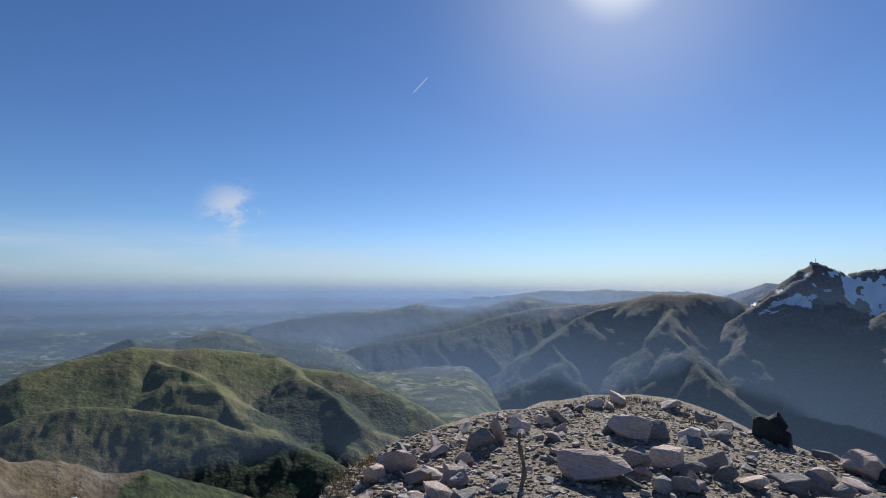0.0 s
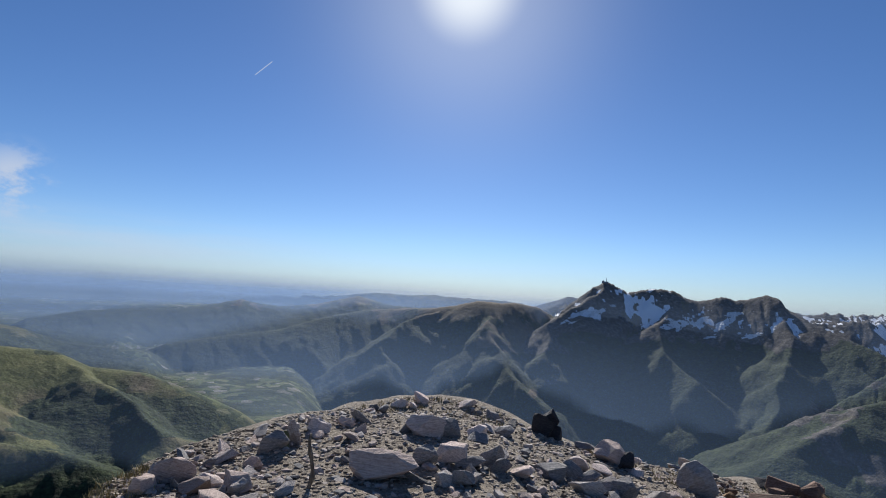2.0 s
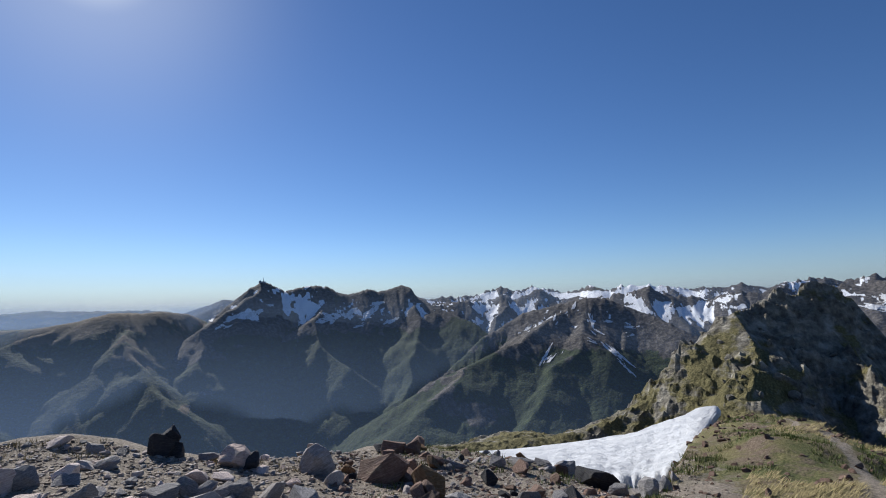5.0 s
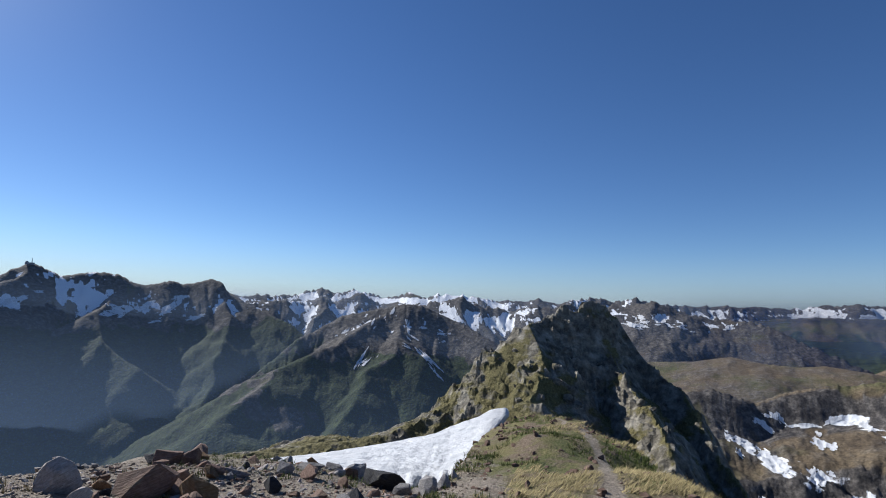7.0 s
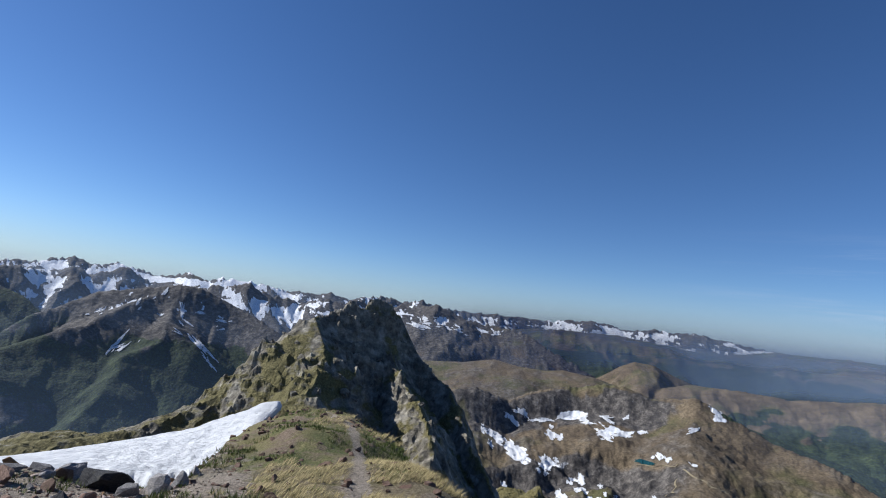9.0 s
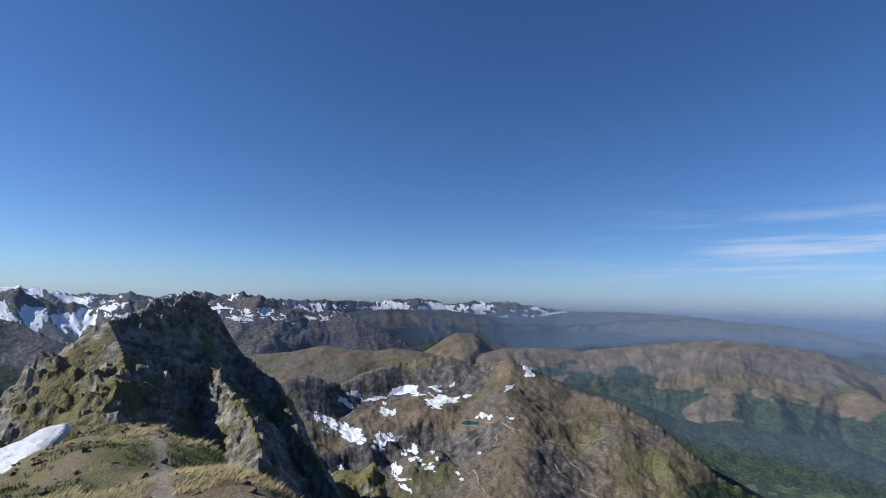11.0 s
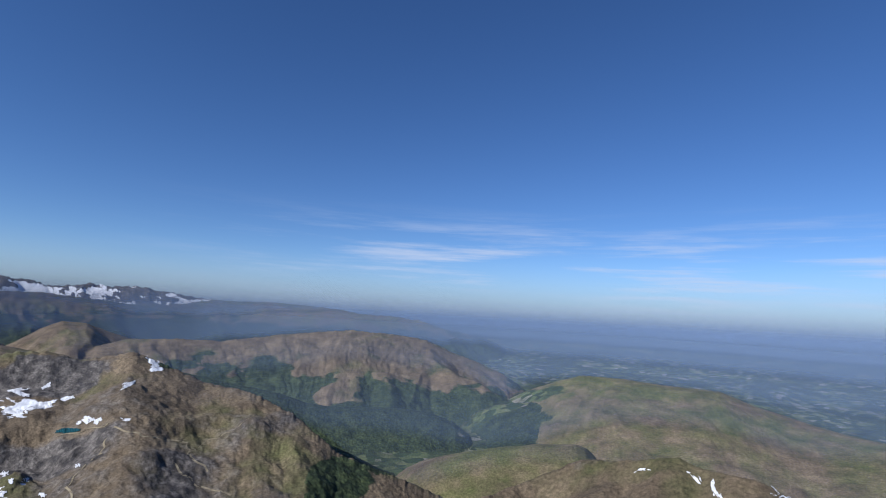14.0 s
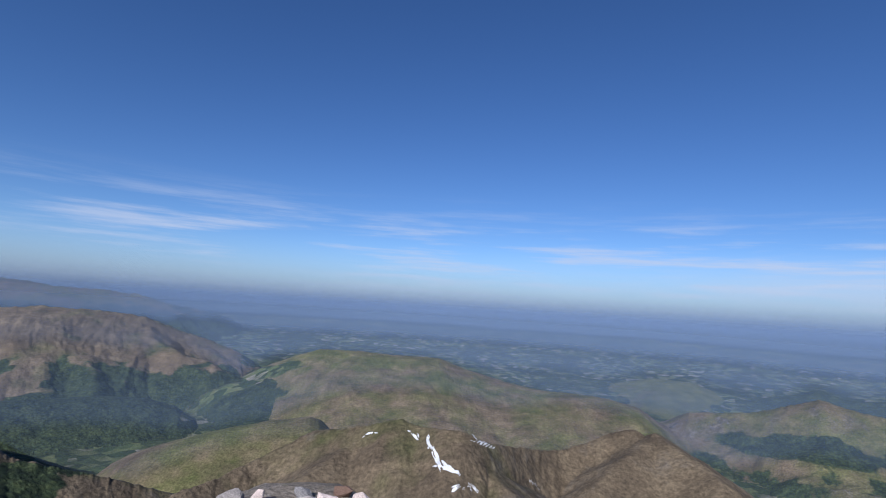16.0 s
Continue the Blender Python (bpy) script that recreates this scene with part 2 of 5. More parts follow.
ridge("main_peak", 0.70, 0.6, 12, 0.97, [
    (22.3, -2.90, 2800), (23.6, -1.71, 2900), (25.2, -0.23, 3000), (27.1, 1.36, 3000), (28.7, 2.37, 3000),
    (29.8, 1.87, 3000), (31.0, 1.30, 3000), (32.2, 1.57, 3000), (34.2, 1.81, 3000), (35.4, 1.63, 3000),
    (36.5, 1.07, 3000), (37.4, 0.83, 3000), (38.7, 1.09, 3000), (39.7, 1.33, 3000), (40.7, 0.99, 3000),
    (42.1, 1.35, 3000), (43.4, 1.69, 3000), (44.3, 1.30, 3000), (45.0, 0.17, 2900), (47.0, -0.83, 2800),
    (48.9, -1.66, 2700), (51.4, -2.76, 2600), (52.9, -4.20, 2500), (53.4, -6.31, 2400),])
ridge("snow_range", 0.42, 0.5, 8, 1.35, [
    (45.5, 0.17, 3800), (48.4, 0.30, 3900), (50.6, 0.16, 3900), (52.6, 0.72, 4000), (54.2, 1.16, 4000),
    (55.7, 0.76, 4000), (58.1, 1.12, 4100), (60.5, 0.44, 4000), (62.6, 0.59, 3900), (63.8, 1.06, 3800),
    (65.6, 0.41, 3700), (65.8, 0.65, 3700), (66.9, 0.99, 3700), (69.5, 0.99, 3700), (70.6, 0.76, 3700),
    (71.7, 0.70, 3700), (73.4, 0.32, 3700), (74.5, 0.59, 3700), (76.2, 0.43, 3700), (77.8, 0.76, 3700),
    (79.5, 0.26, 3700), (80.6, 0.57, 3700), (82.4, 0.85, 3900), (83.9, 1.05, 4000), (85.2, 0.63, 4000),
    (85.6, 0.70, 4000), (87.7, 1.13, 4000), (88.3, 0.79, 4000), (90.9, 0.49, 4350), (93.7, 0.54, 4450),
    (96.5, 0.58, 4450), (99.8, 0.54, 4650), (102.1, 0.56, 4650), (105.5, 1.04, 4650), (108.1, 0.64, 4650),
    (109.1, 0.50, 4650), (112.3, 0.87, 4650), (112.5, 0.70, 4650), (116.6, 0.93, 4650), (117.0, 0.74, 4650),
    (120.5, 0.25, 4650), (123.4, -0.05, 4650),])
ridge("snow_foothills", 0.5, 0.5, 8, 1.2, [(a, e - 0.75 - 0.35 * math.sin(1.7 * a) - 0.25 * math.sin(0.61 * a), d - 520) for a, e, d in RIDGES[-1][5] if a < 93])
ridge("north_west_hills", 0.28, 0.3, 30, 1.1, [
    (115.4, -0.68, 4350), (118.8, -0.78, 4350), (122.2, -0.06, 4350), (129.1, 0.06, 4250), (132.0, -0.06, 4150),
    (134.9, -0.30, 4050), (137.8, -0.66, 3950), (140.7, -0.69, 3950), (144.1, -1.05, 3850), (146.4, -1.76, 3750),
    (149.2, -2.24, 3650), (151.5, -2.72, 3550), (153.1, -3.47, 3550),])
ridge("craggy_massif", 0.60, 0.6, 15, 1.0, [
    (41.7, -14.96, 1900), (44.1, -11.87, 2000), (46.6, -9.17, 2100), (48.7, -7.21, 2150), (50.4, -5.78, 2200),
    (51.9, -4.33, 2300), (54.2, -3.11, 2400), (56.4, -1.76, 2450), (58.7, -1.24, 2450), (61.0, -0.72, 2450),
    (63.4, -0.27, 2450), (64.8, -0.30, 2450), (66.8, -1.04, 2450), (69.0, -2.05, 2400), (71.3, -3.06, 2300),
    (74.2, -4.61, 2200),])
ridge("snowy_dark_range", 0.36, 0.5, 12, 1.2, [
    (83.7, -0.22, 3300), (85.3, 0.35, 3300), (87.0, 0.31, 3300), (89.2, 0.88, 3300), (90.9, 0.21, 3300),
    (92.7, -0.40, 3300), (94.9, -0.63, 3300), (97.2, -0.81, 3300), (99.5, -1.33, 3200), (102.5, -2.84, 3100),
    (105.8, -4.29, 3000),])
ridge("blue_mid_hills", 0.3, 0.4, 30, 1.1, [
    (97.5, -0.97, 4150), (99.5, -0.57, 4150), (102.8, -0.30, 4150), (106.5, -0.22, 4150), (109.1, -0.21, 4150),
    (114.2, -0.74, 4150), (117.7, -1.00, 4150), (121.2, -1.50, 4050), (125.8, -2.80, 3950), (129.5, -4.20, 3850),])
ridge("dome_hill", 0.3, 0.3, 60, 0.4, [
    (106.5, -5.05, 2800), (107.8, -4.18, 2800), (109.0, -3.31, 2800), (110.4, -2.64, 2800), (112.1, -2.72, 2800),
    (114.3, -3.60, 2800), (116.7, -4.37, 2800),])
ridge("moor_plateau", 0.18, 0.3, 60, 0.7, [
    (85.0, -5.6, 2300), (92.8, -5.0, 2300), (96.2, -4.3, 2300), (98.7, -4.7, 2200), (101.3, -4.8, 2200), (103.5, -4.5, 2200), (106.6, -4.8, 2100),
    (108.8, -5.3, 2100), (111.1, -6.4, 2000)])
ridge("red_brown_ridge", 0.38, 0.35, 50, 1, [
    (113.3, -4.74, 2500), (115.6, -4.09, 2500), (120.1, -4.00, 2500), (123.6, -4.08, 2500), (127.0, -3.60, 2500),
    (129.2, -3.24, 2500), (133.2, -2.81, 2500), (136.6, -2.42, 2500), (139.5, -2.60, 2500), (142.4, -2.80, 2500),
    (144.7, -3.11, 2500), (147.6, -4.22, 2500), (151.1, -5.39, 2450), (153.2, -6.25, 2400), (154.8, -7.31, 2300),])
ridge("forest_spur", 0.45, 0.45, 50, 0.5, [
    (120.2, -7.10, 1800), (124.8, -8.20, 1750), (129.5, -9.08, 1700), (132.4, -10.06, 1700), (134.8, -10.41, 1700),
    (138.2, -10.42, 1700), (141.6, -10.31, 1700), (145.6, -10.70, 1700), (148.0, -11.47, 1700), (149.5, -12.59, 1650),
    (150.9, -13.88, 1600),])
ridge("cirque", [(0, 0), (20, 8), (70, 60), (280, 86), (300, 92), (350, 130), (600, 165), (800, 330)], 0.5, 8, 1.0, [
    (85.0, -8.2, 1250), (91.7, -7.8, 1250), (94.4, -7.4, 1250), (96.4, -7.9, 1250), (98.1, -8.2, 1250), (99.9, -7.3, 1300), (101.5, -6.7, 1300),
    (103.5, -6.1, 1330), (105.1, -5.9, 1340), (107.8, -5.2, 1340), (110.0, -5.3, 1320), (112.2, -6.0, 1300), (116.2, -5.3, 1270), (118.4, -6.2, 1250),
    (122.5, -8.1, 1210), (127.2, -9.1, 1130), (131.3, -11.2, 1040), (133.8, -13.0, 980), (136.0, -14.8, 940)])
ridge("valley_wood", 0.35, 0.3, 30, 0.5, [
    (127.5, -11.6, 1400), (131.6, -12.8, 1300), (135.7, -14.5, 1200), (139.8, -16.3, 1130), (144.0, -18.0, 1080)])
ridge("north_hill", 0.3, 0.3, 60, 0.8, [
    (151.3, -10.40, 2000), (154.3, -8.60, 2000), (156.9, -7.30, 2000), (159.1, -6.40, 2000), (161.4, -5.72, 2000), (164.7, -5.71, 2000),
    (169.3, -5.98, 1950), (174.0, -6.03, 1900), (176.9, -6.99, 1850), (181.1, -7.95, 1800), (183.9, -8.44, 1750),
    (186.7, -8.65, 1700), (190.0, -8.67, 1700), (192.2, -8.84, 1700), (194.9, -9.28, 1700), (197.0, -10.52, 1700)])
ridge("forest_knoll", 0.3, 0.4, 30, 0.4, [
    (148.1, -12.40, 1850), (149.5, -11.26, 1850), (150.8, -10.21, 1850), (152.5, -9.39, 1850), (155.3, -8.96, 1850), (158.3, -8.72, 1850),
    (161.0, -9.60, 1850)])
ridge("green_shoulder", 0.35, 0.3, 60, 0.3, [
    (129.5, -19.6, 1150), (135.7, -18.8, 1150), (141.7, -18.21, 1150), (143.8, -16.66, 1150), (146.5, -15.34, 1150), (149.3, -14.59, 1150), (152.6, -13.90, 1150),
    (157.0, -13.20, 1150), (161.0, -12.77, 1150), (161.9, -13.07, 1150), (163.3, -14.29, 1150),])
ridge("near_brown_spur", 0.45, 0.6, 3, 0.9, [
    (148.7, -19.08, 560), (152.6, -17.96, 600), (157.1, -15.94, 650), (161.6, -13.83, 650), (166.2, -13.30, 620),
    (169.0, -12.62, 600), (170.7, -12.35, 600), (172.2, -12.96, 600), (174.8, -13.25, 560), (177.2, -13.33, 560),
    (179.0, -14.07, 560), (181.4, -14.35, 600), (184.8, -14.45, 700), (188.1, -13.94, 750), (190.3, -13.06, 780),
    (192.4, -11.87, 800), (194.5, -11.26, 800), (196.2, -11.94, 780), (198.3, -13.68, 760), (200.5, -14.74, 740),
    (203.2, -15.70, 700), (205.3, -16.74, 680),])
ridge("end_hill", [(0, 0), (60, 30), (120, 75), (400, 170), (900, 400)], 0.35, 20, 1.0, [
    (196.6, -10.71, 1800), (199.6, -9.01, 1800), (202.7, -8.62, 1800), (205.2, -8.15, 1800), (207.6, -7.20, 1800),
    (209.9, -6.33, 1800), (211.8, -6.83, 1800), (213.6, -7.07, 1800), (215.2, -7.12, 1800),])
ridge("end_dark_peak", 0.4, 0.4, 30, 0.4, [
    (201.6, -7.81, 2600), (204.6, -7.08, 2600), (207.1, -6.45, 2600), (209.9, -5.51, 2600), (211.3, -6.01, 2600),
    (213.1, -5.99, 2600), (215.2, -5.67, 2600),])
ridge("tree_line_hill", 0.16, 0.3, 60, 0.3, [
    (188.9, -8.18, 2700), (192.1, -7.17, 2700), (196.4, -6.19, 2700), (199.5, -6.22, 2700), (202.1, -7.02, 2700),
    (204.6, -7.48, 2700),])
ridge("start_hill", 0.46, 0.35, 40, 0.35, [
    (-48.3, -8.94, 1550), (-45.7, -7.42, 1550), (-42.5, -6.46, 1600), (-40.1, -6.03, 1600), (-37.7, -5.52, 1600),
    (-36.0, -5.72, 1600), (-34.0, -6.01, 1600), (-31.8, -5.89, 1600), (-27.5, -6.48, 1600), (-24.7, -6.88, 1600),
    (-22.0, -8.32, 1550), (-17.5, -8.98, 1500), (-14.7, -10.16, 1450), (-11.8, -11.50, 1400), (-8.9, -12.83, 1350),
    (-6.1, -14.70, 1300), (-4.3, -16.02, 1300),])
ridge("start_dark_peak", 0.25, 0.3, 40, 0.4, [
    (-45.7, -7.42, 2400), (-42.9, -6.60, 2400), (-40.5, -5.83, 2400), (-37.8, -4.66, 2400), (-36.8, -5.11, 2400),
    (-34.0, -5.28, 2400), (-31.8, -4.57, 2500), (-30.2, -4.23, 2500), (-27.5, -4.77, 2500), (-24.2, -6.01, 2500),
    (-20.9, -6.50, 2400), (-17.5, -6.89, 2400),])
ridge("start_near_slope", 0.5, 0.7, 12, 0.7, [
    (-48.4, -12.63, 380), (-47.1, -13.43, 380), (-45.8, -14.19, 390), (-42.6, -14.80, 400), (-40.7, -15.58, 400),
    (-39.3, -16.36, 400), (-37.8, -16.58, 400), (-35.7, -16.53, 410), (-34.2, -17.32, 410), (-32.5, -17.91, 420),
    (-29.9, -18.87, 420), (-26.6, -20.05, 420),])

# spurs that run down from the crests into the valleys: bearing, height angle, distance
SPURS = [
    ("start_hill", [(-37.3, -5.6, 1590), (-33.6, -7.6, 1440), (-28.8, -10.7, 1290), (-26.4, -13.6, 1180)]),
    ("start_hill", [(-45.0, -10.1, 1310), (-41.4, -10.4, 1290), (-37.2, -10.9, 1270), (-31.1, -12.6, 1190), (-23.6, -15.3, 1105), (-18.1, -18.0, 1035)]),
    ("start_hill", [(-24.7, -7.2, 1560), (-20.5, -10.4, 1350), (-15.5, -14.0, 1190)]),
    ("east_massif", [(16.4, -0.34, 2700), (16.3, -3.23, 2435), (17.7, -5.79, 2240), (19.1, -7.79, 2107), (20.5, -9.52, 2004)]),
    ("east_massif", [(12.8, -1.02, 2750), (7.5, -3.06, 2559), (4.4, -5.47, 2364), (5.3, -7.01, 2253)]),
    ("main_peak", [(29.0, 2.25, 3000), (26.2, -0.33, 2751), (23.1, -2.42, 2579), (22.5, -5.63, 2352)]),
    ("main_peak", [(36.2, 1.41, 3000), (33.8, -1.81, 2704), (34.8, -4.55, 2495), (37.6, -6.94, 2336)]),
    ("main_peak", [(44.1, 1.35, 3000), (45.6, -2.02, 2693), (44.9, -5.66, 2424), (43.7, -9.81, 2173)]),
    ("main_peak", [(44.1, 1.35, 3000), (47.4, -1.69, 2720), (51.2, -5.51, 2434)]),
    ("craggy_massif", [(63.3, -0.6, 2450), (59.5, -2.37, 2298), (55.6, -4.91, 2111), (50.0, -7.3, 1959), (45.2, -12.06, 1710)]),
    ("craggy_massif", [(64.5, -0.58, 2450), (62.6, -3.97, 2175), (59.3, -9.12, 1856), (55.4, -13.74, 1634)]),
    ("craggy_massif", [(66.7, -1.64, 2450), (66.3, -5.96, 2120), (64.7, -10.3, 1865), (63.8, -13.96, 1689)]),
    ("red_brown_ridge", [(136.9, -2.87, 2500), (135.4, -4.86, 2261), (137.8, -6.56, 2090), (140.6, -6.82, 2050), (141.5, -9.82, 1807)]),
    ("red_brown_ridge", [(143.6, -3.05, 2480), (145.7, -5.18, 2230), (148.2, -6.63, 2086), (151.2, -7.65, 1995)]),
    ("red_brown_ridge", [(127.1, -5.19, 2500), (129.8, -7.11, 2290), (130.6, -8.7, 2141)]),
    ("near_brown_spur", [(172.1, -13.09, 620), (174.1, -15.41, 573), (175.6, -18.19, 525)]),
    ("near_brown_spur", [(175.8, -13.91, 600), (180.0, -16.17, 556), (182.4, -18.44, 516)]),
    ("near_brown_spur", [(195.7, -10.73, 800), (193.6, -14.21, 707), (191.1, -17.11, 644)]),
    ("near_brown_spur", [(195.7, -10.73, 800), (199.7, -13.29, 730), (202.7, -14.7, 690)]),
    ("near_brown_spur", [(169.8, -13.81, 620), (165.1, -15.71, 580), (161.7, -17.93, 540)]),
]

# tree line (m), snow line (m), snow cover, rock, brown, open field
COVER = {
    "far_blue": (-60, 400, 0.0, 0.3, 0.4), "blue_hills": (-110, 400, 0.0, 0.2, 0.5), "east_massif": (-125, 60, 0.1, 0.15, 0.85),
    "small_peak": (-90, 30, 0.3, 0.7, 0.5), "main_peak": (-150, -60, 0.30, 1.25, 0.9), "snow_range": (-330, -190, 0.74, 1.0, 0.8),
    "snow_foothills": (-330, -150, 0.56, 1.0, 0.8), "north_west_hills": (-150, 400, 0.0, 0.35, 0.45), "craggy_massif": (-215, -110, 0.20, 1.1, 0.8), "snowy_dark_range": (-400, -70, 0.46, 0.8, 0.8),
    "blue_mid_hills": (-150, 400, 0.0, 0.4, 0.5), "dome_hill": (-400, 400, 0.0, 0.3, 0.9), "moor_plateau": (-500, -100, 0.05, 0.35, 0.75),
    "red_brown_ridge": (-270, 400, 0.0, 0.1, 0.8), "forest_spur": (-200, 400, 0.0, 0.1, 0.5), "cirque": (-500, 400, 0.0, 0.7, 0.85),
    "valley_wood": (-200, 400, 0.0, 0.05, 0.4), "forest_knoll": (0, 400, 0.0, 0.1, 0.6), "north_hill": (-400, 400, 0.0, 0.08, 0.5), "green_shoulder": (-420, 400, 0.0, 0.05, 0.5), "near_brown_spur": (-500, 400, 0.0, 0.3, 0.95),
    "end_hill": (-390, 400, 0.0, 0.2, 0.45), "end_dark_peak": (0, 400, 0.0, 0.1, 0.5), "tree_line_hill": (-500, 400, 0.0, 0.0, 0.2),
    "start_hill": (-345, 400, 0.0, 0.14, 0.22), "start_dark_peak": (-180, 400, 0.0, 0.1, 0.2), "start_near_slope": (-500, 400, 0.0, 0.4, 0.8)}


def crest_line(az, line, jag, seed, ease=0.06):
    """Height angle and distance of a crest over bearings, its corners rounded and its edge broken."""
    a, e, d = line.T
    fine = np.arange(a[0] - 12, a[-1] + 12, 0.05)

    def eased(v, sigma):
        half = int(60 * sigma) + 2
        k = np.exp(-0.5 * (np.arange(-half, half + 1) * 0.05 / sigma) ** 2)
        return np.convolve(np.pad(np.interp(fine, a, v), len(k) // 2, "edge"), k / k.sum(), "valid")
    angle = eased(e, ease)
    if jag:
        angle = angle + jag * (fbm(fine * 4.5, fine * 0 + seed, 4, seed, gain=0.6) + 0.9 * fbm(fine * 1.1, fine * 0 - seed, 3, seed + 5, True) - 0.3)
    return np.interp(az, fine, angle), np.interp(az, fine, eased(d, 1.2))


# woods (+) and clearings (-): bearing, height angle, half width, half height, amount
WOODS = [(-18.5, -12.6, 8.0, 3.0, 1.0), (-34.0, -8.2, 6.0, 2.2, -0.8), (-39.0, -11.5, 7.0, 1.4, -0.6), (-28.0, -17.5, 11.0, 2.6, 0.9), (-25.0, -6.8, 2.0, 0.35, 1.0), (47.9, -9.8, 2.0, 2.8, -0.8), (51.5, -11.5, 2.5, 2.0, -0.5),
         (19.6, -4.5, 6.0, 1.8, -0.6), (22.1, -9.8, 0.6, 0.4, -1.5), (23.8, -8.6, 0.6, 0.3, -1.5), (120.3, -6.4, 2.2, 0.5, 0.9), (135.7, -8.6, 1.6, 1.4, -0.7),
         (154.3, -9.8, 4.0, 1.3, 0.9), (174.8, -11.0, 14.0, 2.6, -1.0), (208.0, -10.5, 8.0, 1.2, 0.5), (135.7, -17.5, 5.0, 2.2, 0.9)]


# valley floors: bearings and height angles along each, half width
VALLEYS = [
    ([(-19.6, -6.2), (-18.1, -7.7), (-15.7, -9.1), (-12.0, -11.3), (-9.3, -13.4), (-6.8, -15.6), (-5.9, -17.0)], 1.0),
    ([(158.8, -7.4), (155.7, -8.4), (153.1, -9.7), (150.8, -11.0), (149.5, -12.3)], 0.8),
]


# hollows that keep their snow: bearing, height angle, half width, half height, amount
SNOWY = [(107.0, -9.3, 7.0, 1.5, 0.55), (101.5, -13.3, 4.5, 2.0, 0.55), (107.0, -16.0, 5.0, 2.0, 0.36), (118.0, -6.6, 2.0, 1.0, 0.4), (38.0, -1.4, 4.5, 1.1, 0.34), (26.8, -1.1, 3.0, 0.9, 0.36), (90.0, -1.2, 6.0, 1.0, 0.35)]


